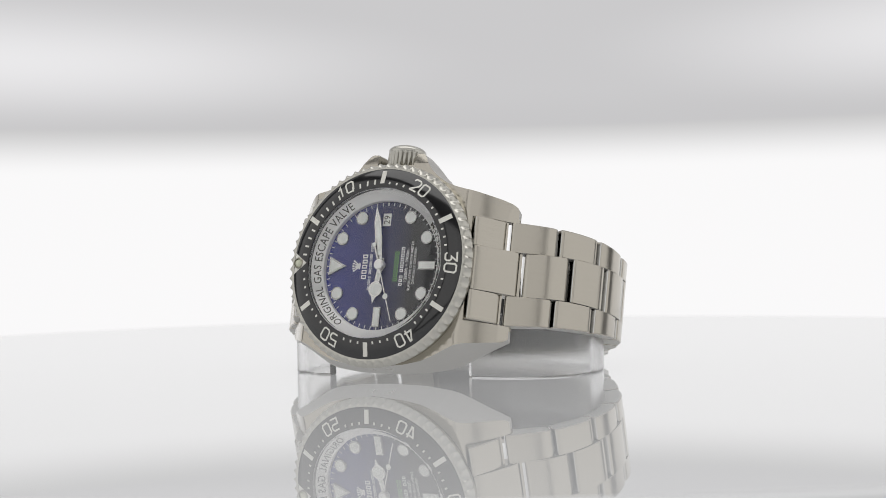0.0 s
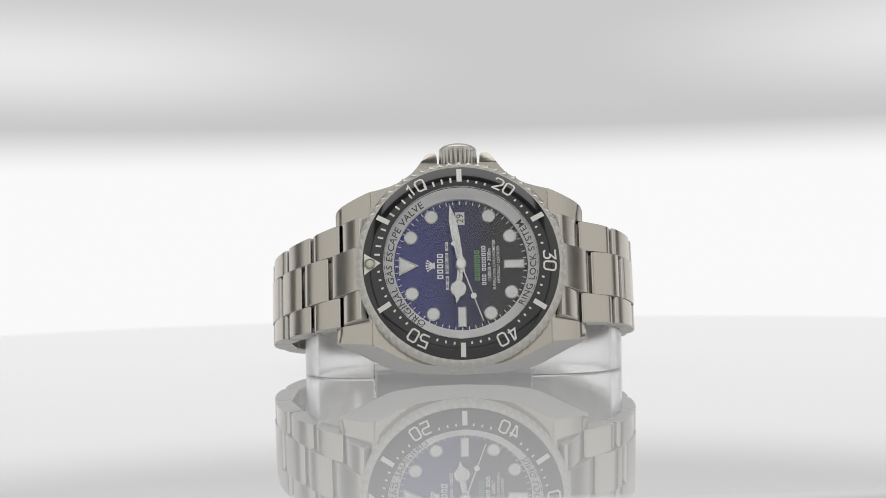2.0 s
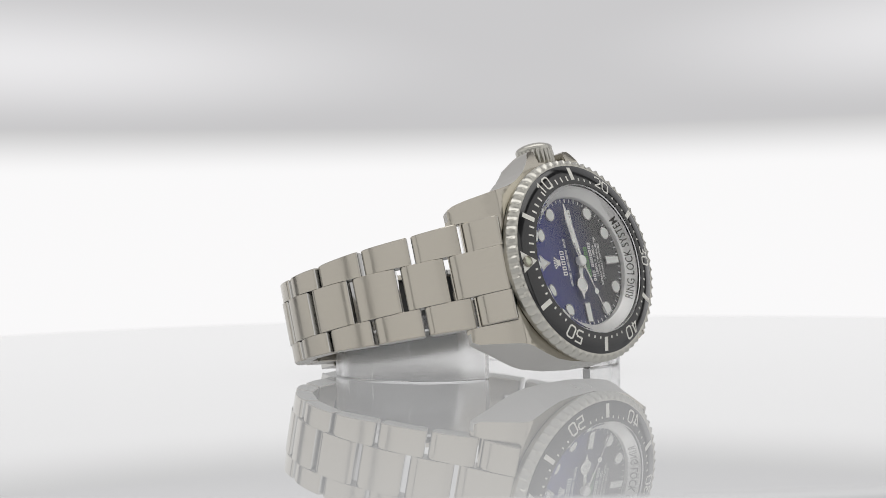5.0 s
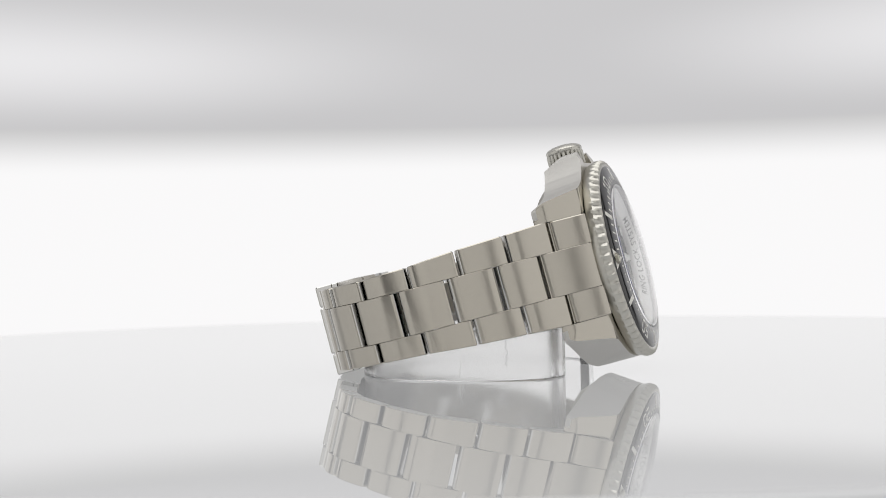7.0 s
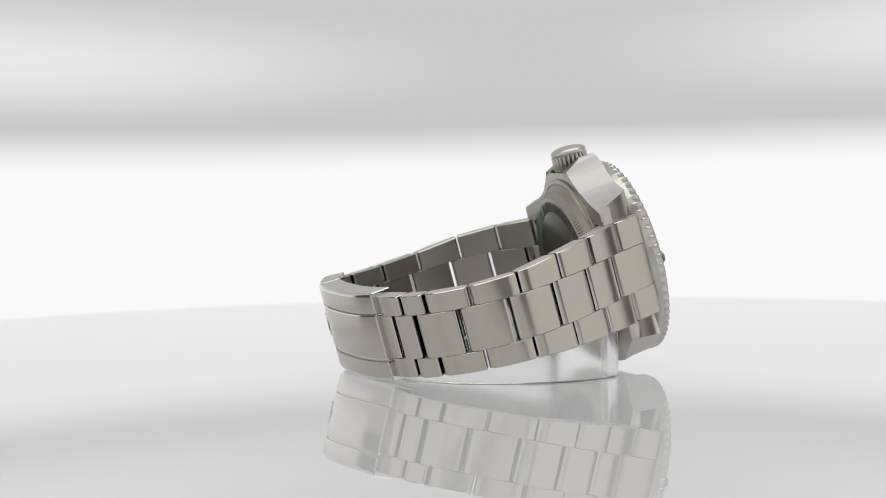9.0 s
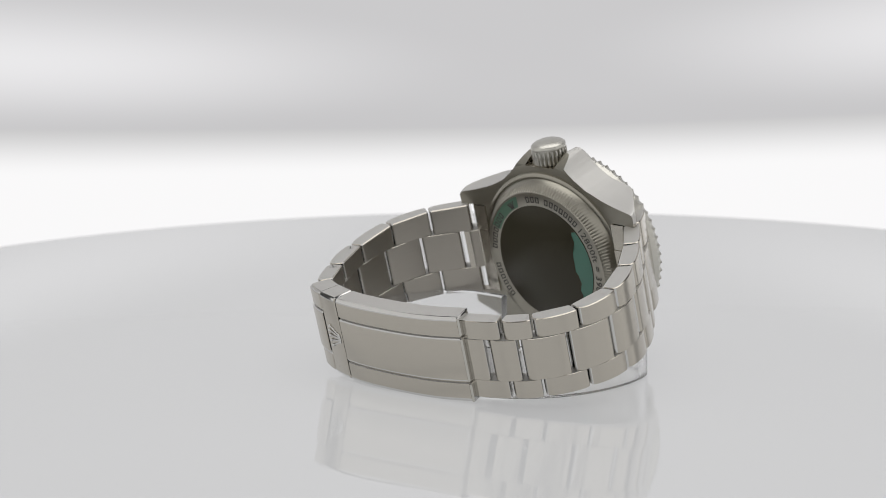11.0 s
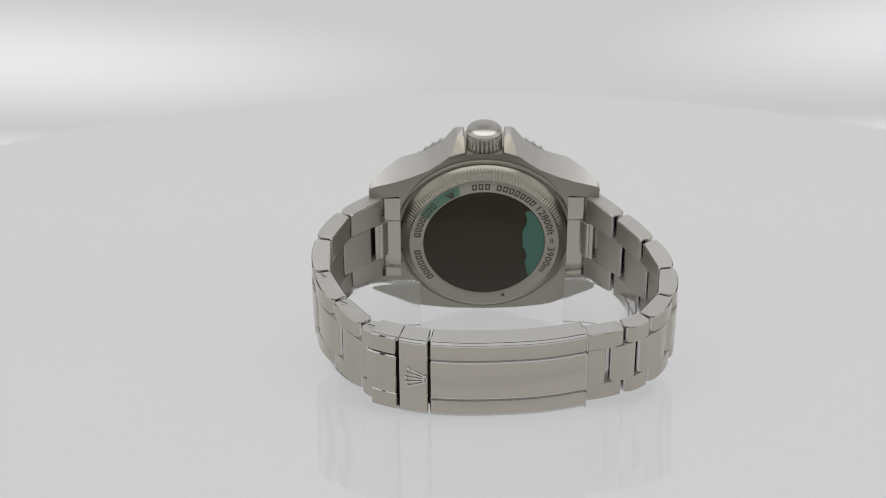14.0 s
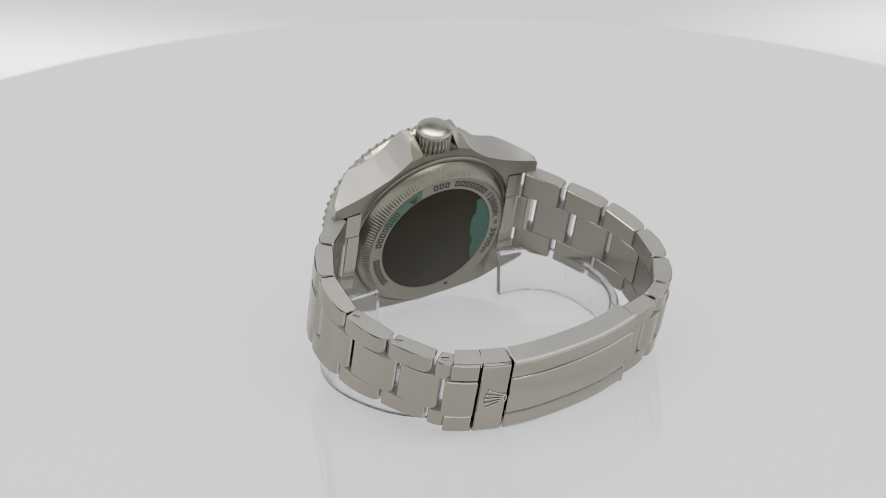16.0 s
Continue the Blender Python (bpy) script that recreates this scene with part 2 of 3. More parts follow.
# ---------------------------------------------------------------- studio: arm, backdrop, room
def rig_backdrop():
    """A glowing white sheet behind the table, grey cloth above; the ramp and two bright pools are painted into the
    glow.
    """
    top, low = 0.0700, -0.36

    def sheet(z0, z1, back):
        rings = []
        for i in range(33):
            x = -0.30 + 0.60 * i / 32
            y = 0.386 + back - 2.6 * x * x
            rings.append([(x, y, z0), (x, y + 0.006, z0), (x, y + 0.006, z1), (x, y, z1)])
        return loft(rings)
    root = new("backdrop_lower")
    bm = sheet(low, top, 0.006)
    m = glow("ramped_white_glow", (1.0, 0.993, 0.997), 1.0)
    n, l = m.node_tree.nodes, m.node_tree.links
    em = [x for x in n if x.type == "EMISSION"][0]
    # light fading towards the top edge, painted into the glow by height
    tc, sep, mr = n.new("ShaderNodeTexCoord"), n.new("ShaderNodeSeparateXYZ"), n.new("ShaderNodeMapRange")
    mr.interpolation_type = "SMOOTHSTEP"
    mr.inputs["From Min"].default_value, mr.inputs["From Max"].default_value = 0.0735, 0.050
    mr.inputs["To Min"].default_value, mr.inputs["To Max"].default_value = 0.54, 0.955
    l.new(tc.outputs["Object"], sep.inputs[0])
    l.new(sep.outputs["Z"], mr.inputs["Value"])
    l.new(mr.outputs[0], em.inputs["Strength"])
    part("glow_sheet", bm, m, root, smooth=40, scale=1)
    tagged(root, "glowing white sheet behind the turntable, its fade painted by height", "backdrop", kind="structure")

    root2 = new("backdrop_upper")
    bm = sheet(top - 0.002, top + 1.05, -0.003)
    m = glow("grey_painted_glow", (0.994, 0.985, 1.0), 1.0)
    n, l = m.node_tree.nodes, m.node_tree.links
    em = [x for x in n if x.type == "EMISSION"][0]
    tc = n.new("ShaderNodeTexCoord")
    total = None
    # two pools of light and a darker hem painted into the glow; no lamps
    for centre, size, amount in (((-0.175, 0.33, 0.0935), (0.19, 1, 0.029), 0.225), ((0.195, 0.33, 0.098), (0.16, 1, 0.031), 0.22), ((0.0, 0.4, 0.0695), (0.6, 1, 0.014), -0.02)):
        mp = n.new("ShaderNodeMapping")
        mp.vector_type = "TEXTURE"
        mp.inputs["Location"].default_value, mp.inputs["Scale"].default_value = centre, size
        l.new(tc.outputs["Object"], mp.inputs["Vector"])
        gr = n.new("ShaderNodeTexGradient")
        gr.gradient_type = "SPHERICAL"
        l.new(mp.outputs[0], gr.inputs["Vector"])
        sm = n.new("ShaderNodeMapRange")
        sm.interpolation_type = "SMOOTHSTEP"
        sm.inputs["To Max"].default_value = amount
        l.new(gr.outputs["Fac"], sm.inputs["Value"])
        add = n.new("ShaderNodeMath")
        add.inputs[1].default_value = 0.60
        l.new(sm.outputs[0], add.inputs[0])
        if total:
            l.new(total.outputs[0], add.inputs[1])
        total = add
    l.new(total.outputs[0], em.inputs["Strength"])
    part("painted_cloth", bm, m, root2, smooth=40, scale=1)
    tagged(root2, "pale grey glowing cloth with two soft pools of light painted in", "backdrop", kind="structure")
    return root, root2


def slab(name, size, centre, mat, label, category, kind="structure"):
    bm = bmesh.new()
    bmesh.ops.create_cube(bm, size=1)
    bmesh.ops.scale(bm, vec=size, verts=bm.verts)
    bmesh.ops.translate(bm, vec=centre, verts=bm.verts)
    return tagged(part(name, bm, mat, smooth=0, scale=1), label, category, kind=kind)


BACKDROPS = rig_backdrop()
# unseen room, added; its grey sets how dark the steel's reflections get
M_WALL = paint("unseen_room_grey", (0.42, 0.42, 0.42))
slab("floor", (3.0, 3.0, 0.1), (0, 0, -0.85), M_WALL, "plain grey floor added out of view", "floor")
slab("ceiling", (3.0, 3.0, 0.1), (0, 0, 1.45), M_WALL, "plain grey ceiling added out of view", "ceiling")
slab("wall_north", (3.0, 0.1, 2.2), (0, 1.45, 0.3), M_WALL, "plain grey wall added out of view", "wall")
slab("wall_south", (3.0, 0.1, 2.2), (0, -1.45, 0.3), M_WALL, "plain grey wall added out of view", "wall")
slab("wall_east", (0.1, 2.8, 2.2), (1.45, 0, 0.3), M_WALL, "plain grey wall added out of view", "wall")
slab("wall_west", (0.1, 2.8, 2.2), (-1.45, 0, 0.3), M_WALL, "plain grey wall added out of view", "wall")


def softbox(size, at, strength, label):
    """A shallow black housing with a glowing diffuser in front, which faces the local -z."""
    root = new("softbox")
    w, h = size
    body = loft([[(sx * (w / 2 - i), sy * (h / 2 - i), z) for sx, sy in ((-1, -1), (1, -1), (1, 1), (-1, 1))] for z, i in ((0.0, 0.0), (0.04, 0.0), (0.12, w * 0.2))])
    part("housing", body, M_DARK, root, smooth=0, scale=1)
    d = loft([[(sx * (w / 2 - 0.002), sy * (h / 2 - 0.002), z) for sx, sy in ((-1, -1), (1, -1), (1, 1), (-1, 1))] for z in (-0.006, -0.002)])
    part("diffuser", d, glow("softbox_diffuser", (1.0, 0.99, 0.975), strength), root, smooth=0, scale=1)
    root.matrix_basis = at
    c = at.translation
    back = c + (at.to_3x3() @ Vector((0, 0, 0.06)))
    hang = back.z > 0.9
    pole = bmesh.new()
    z0, z1 = (c.z + 0.1, 1.40) if hang else (-0.80, c.z)
    bmesh.ops.create_cone(pole, cap_ends=True, segments=16, radius1=0.016, radius2=0.016, depth=z1 - z0, matrix=at.inverted() @ Matrix.Translation((back.x, back.y, (z0 + z1) / 2)))
    part("pole", pole, M_DARK, root, scale=1)
    return tagged(root, label, "softbox", "softboxes round the table")


# unseen softboxes, added; sizes and strengths tuned to the steel's reflections
softbox((1.5, 0.86), pose(0, -0.11, 0.95), 0.66, "wide white softbox added over the turntable, out of view")
softbox((1.1, 1.27), pose(-0.88, -0.305, 0.32, 0, -90, 0), 0.82, "white softbox added beside the turntable, out of view")
softbox((1.1, 1.27), pose(0.88, -0.305, 0.32, 0, 90, 0), 0.85, "white softbox added beside the turntable, out of view")
softbox((0.84, 1.0), pose(-0.421, -1.02, 0.50, 90, 0, 0), 0.84, "white softbox added behind the camera, out of view")
softbox((0.84, 1.0), pose(0.421, -1.02, 0.50, 90, 0, 0), 0.76, "white softbox added behind the camera, out of view")


def overhead_lamp():
    """An unseen area lamp, added for light from above, just under the hanging softbox's diffuser."""
    d = bpy.data.lights.new("overhead_lamp", "AREA")
    d.shape, d.size, d.size_y, d.energy, d.color = "RECTANGLE", 1.46, 0.82, 4.4, (1.0, 0.995, 0.985)
    ob = new("overhead_lamp", d)
    ob.matrix_basis = pose(0, -0.11, 0.940)


overhead_lamp()


def turntable():
    root = new("turntable")
    bm = lathe([(0.2, 0), (214.0, 0), (214.4, 0), (215.4, 0.3), (216, 1.0), (216, 7), (215, 8), (0.2, 8)], 160)
    bmesh.ops.rotate(bm, cent=(0, 0, 0), matrix=Matrix.Rotation(radians(-90), 3, "X"), verts=bm.verts)
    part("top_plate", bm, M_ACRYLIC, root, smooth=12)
    bm = lathe([(0.1, 8.2), (70, 8.2), (70, 20), (40, 26), (40, 60), (0.1, 60)], 64)
    bmesh.ops.rotate(bm, cent=(0, 0, 0), matrix=Matrix.Rotation(radians(-90), 3, "X"), verts=bm.verts)
    part("hub", bm, M_DARK, root)
    return tagged(root, "round glossy white acrylic turntable plate glowing as if lit from below", "turntable")


TABLE = turntable()
bm = lathe([(0.1, 60.5), (120, 60.5), (120, 70), (90, 78), (90, 799), (0.1, 799)], 48)
bmesh.ops.rotate(bm, cent=(0, 0, 0), matrix=Matrix.Rotation(radians(-90), 3, "X"), verts=bm.verts)
tagged(part("pedestal", bm, M_WALL), "plain grey pedestal under the turntable", "pedestal")


# ---------------------------------------------------------------- clear cuff under the bracelet
def cuff():
    line = spline([(-21.8, -24.6), (-28.8, -23.2), (-34, -18.5), (-36.2, -10), (-35.6, 0), (-32, 9), (-25, 16), (-14.5, 20.2), (-3, 21.5),
                   (9, 20), (19, 16), (26, 10), (30.2, 2), (31.8, -7), (29.5, -16), (22.5, -22), (12, -23.2)], 6)
    rings = []
    for i, p in enumerate(line):
        d = (line[min(i + 1, len(line) - 1)] - line[max(i - 1, 0)]).normalized()
        n = Vector((-d.y, d.x))
        t = 1.0
        top = 11.2
        prof = [(-t, 0.25), (-t + 0.25, 0.02), (t - 0.25, 0.02), (t, 0.25), (t, top - 0.4), (t - 0.4, top), (-t + 0.4, top), (-t, top - 0.4)]
        rings.append([(p.x + n.x * o, p.y + n.y * o, z) for o, z in prof])
    root = new("watch_cuff")
    part("band", loft(rings), M_PLASTIC, root)
    # fine cracks on the outer face
    rng = random.Random(8)
    for y, z0, z1 in ((-16.0, 3.2, 8.6), (-6.3, 0.8, 4.4), (2.5, 0.6, 2.6)):
        bm = bmesh.new()
        row = []
        for k in range(9):
            z = z0 + (z1 - z0) * k / 8
            yy = y + rng.uniform(-0.35, 0.35)
            near = min(range(len(line)), key=lambda i: abs(line[i].y - yy) + (100 if line[i].x > 0 else 0))
            a, b = line[near], line[near + 1] if line[near].y < yy else line[near - 1]
            x = a.x + (b.x - a.x) * (yy - a.y) / (b.y - a.y) - 1.03
            row.append([bm.verts.new((x - 0.02 * (j % 2), yy + (0.04 if j else -0.04), z)) for j in (0, 1)])
        for p, q in zip(row, row[1:]):
            bm.faces.new((p[0], p[1], q[1], q[0]))
        part("crack", bm, M_CRACK, root, smooth=0)
    return tagged(root, "clear plastic C-shaped cuff standing on the turntable", "watch stand")


CUFF = cuff()

# ---------------------------------------------------------------- the watch
WATCH = tagged(new("wristwatch"), "steel diving watch with black bezel, blue-black dial and link bracelet", "wristwatch")


# the case's upper flank seen from the front: how high its front edge and its back edge stand over x
FRONT_EDGE = ((0, 6.2, 7.0, 8.0, 9.2, 10.6, 13.5, 17.0, 20.4, 23.6, 25.4, 26.2, 26.5), (24.9, 24.9, 24.3, 22.8, 21.2, 19.9, 18.1, 17.0, 16.3, 15.6, 15.0, 14.4, 13.6))
BACK_EDGE = ((0, 6.0, 6.8, 7.3, 8.5, 10.0, 13.0, 17.0, 21.0, 25.4, 26.2, 26.5), (24.9, 24.9, 23.6, 22.4, 21.2, 19.9, 17.8, 16.1, 15.0, 14.1, 13.8, 13.3))
# the lower flank, which leans outwards to the back
LOW_FRONT = ((0, 7, 11, 14, 16, 18, 20, 22, 24, 25.6, 26.5), (21.6, 20.9, 20.1, 18.8, 17.7, 16.7, 16.0, 15.5, 15.0, 14.6, 13.8))
LOW_BACK = ((0, 8, 14, 16, 18, 20, 22, 24, 26.5), (21.7, 21.4, 20.5, 19.8, 18.8, 17.7, 16.6, 15.6, 14.3))


def soft_step(t):
    t = max(0.0, min(1.0, t))
    return t * t * (3 - 2 * t)


def case():
    """Middle case with lugs and crown guards: an outline cut into slices, bent back towards the lug tips, with flanks that run from a front edge to a back edge."""
    tip = [(19.6, 11.05), (26.45, 11.05), (26.5, 13.6)]
    arc = [(x, float(np.interp(x, *FRONT_EDGE))) for x in (26.2, 25.4, 23.6, 20.4, 17.0, 13.5, 10.6, 9.2, 8.0, 7.0, 6.2)]
    upper = [(21.0, 0), (20.6, 6)] + tip + [tuple(p) for p in spline(arc, 7)] + [(4.9, 24.9), (4.6, 24.6), (4.45, 22.3), (0, 22.3)]
    low = [(float(x), -float(np.interp(x, *LOW_FRONT))) for x in np.linspace(0, 26.5, 54)] + [(26.45, -11.05), (19.6, -11.05), (20.6, -6)]
    outline = upper[:-1] + [(-x, z) for x, z in reversed(upper[:-1]) if x > 0] + [(-x, z) for x, z in reversed(low) if x > 0] + low
    bm = bmesh.new()
    bm.faces.new([bm.verts.new((x, 4.1, z)) for x, z in outline])
    for cut in [k * 0.8 + 12 for k in range(17)] + [4.45, 8]:
        for sg in (1, -1):
            bmesh.ops.bisect_plane(bm, geom=bm.verts[:] + bm.edges[:] + bm.faces[:], plane_co=(sg * cut, 0, 0), plane_no=(1, 0, 0))
    for cut in (-21, -18, -15, -12, -6, 0, 6, 12, 15, 18, 21, 22.6):
        bmesh.ops.bisect_plane(bm, geom=bm.verts[:] + bm.edges[:] + bm.faces[:], plane_co=(0, 0, cut), plane_no=(0, 0, 1))
    made = bmesh.ops.extrude_face_region(bm, geom=bm.faces[:])
    back = {v for v in made["geom"] if isinstance(v, bmesh.types.BMVert)}
    for v in bm.verts:
        x, z = v.co.x, v.co.z
        ax = abs(x)
        t = max(0.0, ax - 18.4)
        front = min(12.7, 4.15 + 1.30 * t * t / (t + 2.2) + 0.03 * max(0, ax - 12))
        lug = max(0.0, (ax - 15) / 11.5)
        if v in back:
            v.co.y = 12.6 + 1.2 * lug
            if z > 11.1:
                f, b = float(np.interp(ax, *FRONT_EDGE)), float(np.interp(ax, *BACK_EDGE))
                v.co.z = 11.1 + (z - 11.1) * (b - 11.1) / max(0.2, f - 11.1)
                # the guards fall away behind the crown
                v.co.y -= 4.4 * max(0.0, (v.co.z - 22.5) / 2.4)
            elif z < -11.1:
                f, b = float(np.interp(ax, *LOW_FRONT)), float(np.interp(ax, *LOW_BACK))
                v.co.z = -11.1 + (z + 11.1) * (b - 11.1) / (f - 11.1)
                v.co.y -= 0.5 * soft_step((-v.co.z - 19.5) / 2.2)
        else:
            v.co.y = front + (0.7 * soft_step((z - 22.5) / 2.4) if z > 0 else 0.0)
    bmesh.ops.recalc_face_normals(bm, faces=bm.faces)
    for face in bm.faces:
        side = any(v in back for v in face.verts) and any(v not in back for v in face.verts)
        c = face.calc_center_median()
        face.material_index = 1 if side and abs(c.z) > 12.2 and abs(c.x) > 4.7 or side and c.z < -15 else 2 if not side and face.normal.y > 0.3 else 0
    ob = part("case", bm, [M_BRUSH_X, M_FLANK, M_BACK], WATCH, "brushed steel case with polished flanks", smooth=42)
    bv = ob.modifiers.new("soft edges", "BEVEL")
    bv.width, bv.segments, bv.limit_method, bv.angle_limit = 0.0002, 2, "ANGLE", radians(42)
    bv.material = -1
    return ob


CASE = case()


def crown():
    n = 24 * 8
    prof = [(0.2, 21.0), (3.1, 21.0), (3.1, 22.2), (3.8, 22.35), (4.1, 22.7), (4.1, 25.3), (3.95, 25.75), (4.0, 25.9), (4.08, 26.2), (3.95, 26.6), (3.5, 27.0), (2.5, 27.4), (1.2, 27.6), (0.1, 27.65)]

    def flute(i, k):
        return -0.5 * max(0.0, math.cos(2 * math.pi * i / 8) + 0.15) if k in (3, 4, 5) else 0.0
    bm = lathe(prof, n, flute)
    for v in bm.verts:
        v.co = (v.co.x, v.co.z + 8.6, v.co.y)
    bmesh.ops.recalc_face_normals(bm, faces=bm.faces)
    return part("winding_crown", bm, M_BEZEL, WATCH, "fluted polished steel winding crown", smooth=50)


crown()


def escape_valve():
    bm = lathe([(0.1, 0), (2.7, 0), (2.7, -0.5), (2.3, -0.6), (2.2, -0.35), (0.1, -0.35)], 40)
    for v in bm.verts:
        v.co = (v.co.x, v.co.z + 8.4, -20.95 + v.co.y)
    bmesh.ops.recalc_face_normals(bm, faces=bm.faces)
    part("escape_valve", bm, M_SATIN, CASE, "round steel valve set in the flank")


escape_valve()


def bezel():
    teeth = 66
    n = teeth * 12
    prof = [(20.5, 0.55), (21.2, 0.50), (21.75, 0.75), (22.05, 1.2), (22.1, 1.9), (22.1, 2.4), (21.75, 3.1), (21.6, 3.7), (21.2, 4.15), (16.0, 4.15), (16.0, 0.9), (20.4, 0.9)]
    cut = [0, 0.5, 0.95, 1.0, 0.55, 0.08, 0, 0, 0, 0, 0, 0]

    def notch(i, k):
        phi = 2 * (i % 12) / 12 - 1
        return -0.62 * cut[k] * (1 - phi * phi) if cut[k] else 0.0
    root = part("bezel", lathe(prof, n, notch, closed=True), M_BEZEL, WATCH, "toothed steel bezel", smooth=45)
    ins = part("bezel_insert", lathe([(16.3, -0.62), (16.6, -0.70), (20.3, 0.25), (20.55, 0.50), (20.45, 0.86), (16.3, 0.86)], 144, closed=True), M_CERAMIC, WATCH, "glossy black ceramic insert")

    def cone(r):
        return -0.70 + (r - 16.6) * 0.2568 - 0.02

    def bar(name, pts, deg, mat=M_PRINT):
        bm = bmesh.new()
        pts = turned(pts, deg)
        front = [bm.verts.new(face_xyz(u, v, cone(math.hypot(u, v)) - 0.01)) for u, v in pts]
        rear = [bm.verts.new(face_xyz(u, v, cone(math.hypot(u, v)) + 0.06)) for u, v in pts]
        bm.faces.new(front)
        m = len(pts)
        for i in range(m):
            bm.faces.new((front[i], front[(i + 1) % m], rear[(i + 1) % m], rear[i]))
        bmesh.ops.recalc_face_normals(bm, faces=bm.faces)
        return part(name, bm, mat, ins, smooth=0)
    for minute in range(1, 60):
        if minute % 10 == 5:
            bar("minute_bar", rect(1.05, 2.9, 0, 18.6), minute * 6)
        elif minute % 10 == 0:
            bm = bmesh.new()
            onto = ring_place(17.25, minute * 6, cone(17.25) - 0.012, cone=0.2568)
            for off, c in zip((-1.95, 0.3), str(minute)):
                for line in digit_lines(c, 1.65, 2.45, 0.34):
                    strokes(bm, line, 0.36, lambda u, v: onto(u + off, v))
            part("numeral", bm, M_PRINT, ins, smooth=0)
        elif minute % 10 in (1, 9) and minute not in (1, 59, 9, 11):
            continue
        elif minute < 15:
            bar("minute_tick", rect(0.38, 1.15, 0, 17.55), minute * 6)
        else:
            bar("minute_tick", rect(0.38, 0.55, 0, 17.3), minute * 6)
    bar("zero_triangle", [(-2.3, 20.2), (2.3, 20.2), (0, 16.75)][::-1], 0)
    bm = bmesh.new()
    bmesh.ops.create_uvsphere(bm, u_segments=24, v_segments=12, radius=0.95)
    bmesh.ops.scale(bm, vec=(1, 0.5, 1), verts=bm.verts)
    bmesh.ops.translate(bm, vec=(-19.0, cone(19.0), 0), verts=bm.verts)
    ringlet = lathe([(0.92, -0.3), (1.0, -0.42), (1.18, -0.3), (1.2, 0.1), (0.9, 0.1)], 32, closed=True)
    bmesh.ops.translate(ringlet, vec=(-19.0, cone(19.0), 0), verts=ringlet.verts)
    part("pearl_ring", ringlet, M_BACK, ins, "thin steel ring round the pearl")
    part("pearl", bm, M_PEARL, ins, "raised luminous pearl in a steel ring")


bezel()


def dial_side():
    ring = part("inner_ring", lathe([(16.25, 0.5), (16.05, 0.7), (15.95, 0.9), (14.1, 2.1), (14.0, 2.25), (14.0, 3.4), (16.25, 3.4)], 128, closed=True), M_RING, WATCH, "bright steel inner ring with engraved words")
    cone = -1.2 / 1.85
    bm = bmesh.new()
    put_letters(bm, "ORIGINAL GAS ESCAPE VALVE", 1.38, ring_place(14.4, 0, 1.885, cone=cone), 1.06, 0.006, 1.04)
    pieces("engraved_letter", bm, M_ENGRAVE, ring)
    bm = bmesh.new()
    put_letters(bm, "RING LOCK SYSTEM", 1.38, ring_place(15.75, 180, 1.01, True, cone=cone), 1.06, 0.006, 1.06)
    pieces("engraved_letter", bm, M_ENGRAVE, ring)

    d = part("dial", lathe([(0.1, 3.22), (14.1, 3.22), (14.1, 3.7), (0.1, 3.7)], 96), M_DIAL, WATCH, "dial fading from deep blue to black", smooth=30)
    # minute track
    bm = bmesh.new()
    for i in range(60):
        plate(bm, turned(rect(0.16 if i % 5 else 0.28, 0.75, 0, 13.45), i * 6), 3.19, 3.23)
    pieces("minute_tick", bm, M_WHITE, d)

    def marker(pts, inner):
        bm = bmesh.new()
        plate(bm, pts, 2.75, 3.22)
        part("hour_marker", bm, M_HAND, d, smooth=0)
        bm = bmesh.new()
        plate(bm, inner, 2.70, 2.8)
        part("lume", bm, M_LUME, d, smooth=0)
    for h in (1, 2, 4, 5, 7, 8, 10, 11):
        u, v = polar(12.0, h * 30)
        marker(disc(1.42, u, v, 28), disc(1.15, u, v, 28))
    for h, r in ((6, 11.1), (9, 11.1)):
        marker(turned(rect(1.75, 4.3, 0, r), h * 30), turned(rect(1.3, 3.85, 0, r), h * 30))
    tri = [(-2.05, 13.0), (0, 8.8), (2.05, 13.0)]
    marker(tri, [(-1.5, 12.65), (0, 9.6), (1.5, 12.65)])
    # date window
    bm = bmesh.new()
    plate(bm, rect(2.75, 1.95, 10.05, 0), 3.17, 3.22)
    part("date_window", bm, M_DATE, d, "white date window", smooth=0)
    bm = bmesh.new()
    put_letters(bm, "29", 1.45, straight_place(-0.72, 3.155, 10.05), 1.0, 0.0, 0.95)
    part("date_numeral", bm, M_ENGRAVE, d, smooth=0)
    # printed lines; the maker's names stay plain bars
    rows = [("", (5,), 1.25, 3.75, 0.85, M_WHITE), ("", (6, 9, 4), 0.62, 2.62, 0.38, M_WHITE), ("", (7,), 1.05, -3.9, 0.72, M_GREEN), ("", (3, 7), 0.85, -5.2, 0.60, M_WHITE),
            ("12800ft = 3900m", (), 0.72, -6.25, 0, M_WHITE), ("SUPERLATIVE CHRONOMETER", (), 0.56, -7.2, 0, M_WHITE), ("OFFICIALLY CERTIFIED", (), 0.56, -8.1, 0, M_WHITE)]
    for text, counts, h, v, wd, mat in rows:
        bm = bmesh.new()
        if text:
            put_letters(bm, text, h, straight_place(v, 3.19), 1.02, 0.01, 0.95)
        else:
            blanks(bm, counts, wd, h, straight_place(v, 3.19), 0.32)
        pieces("printed_letter", bm, mat, d, "green print" if mat is M_GREEN else "")
    # small five-pointed emblem
    bm = bmesh.new()
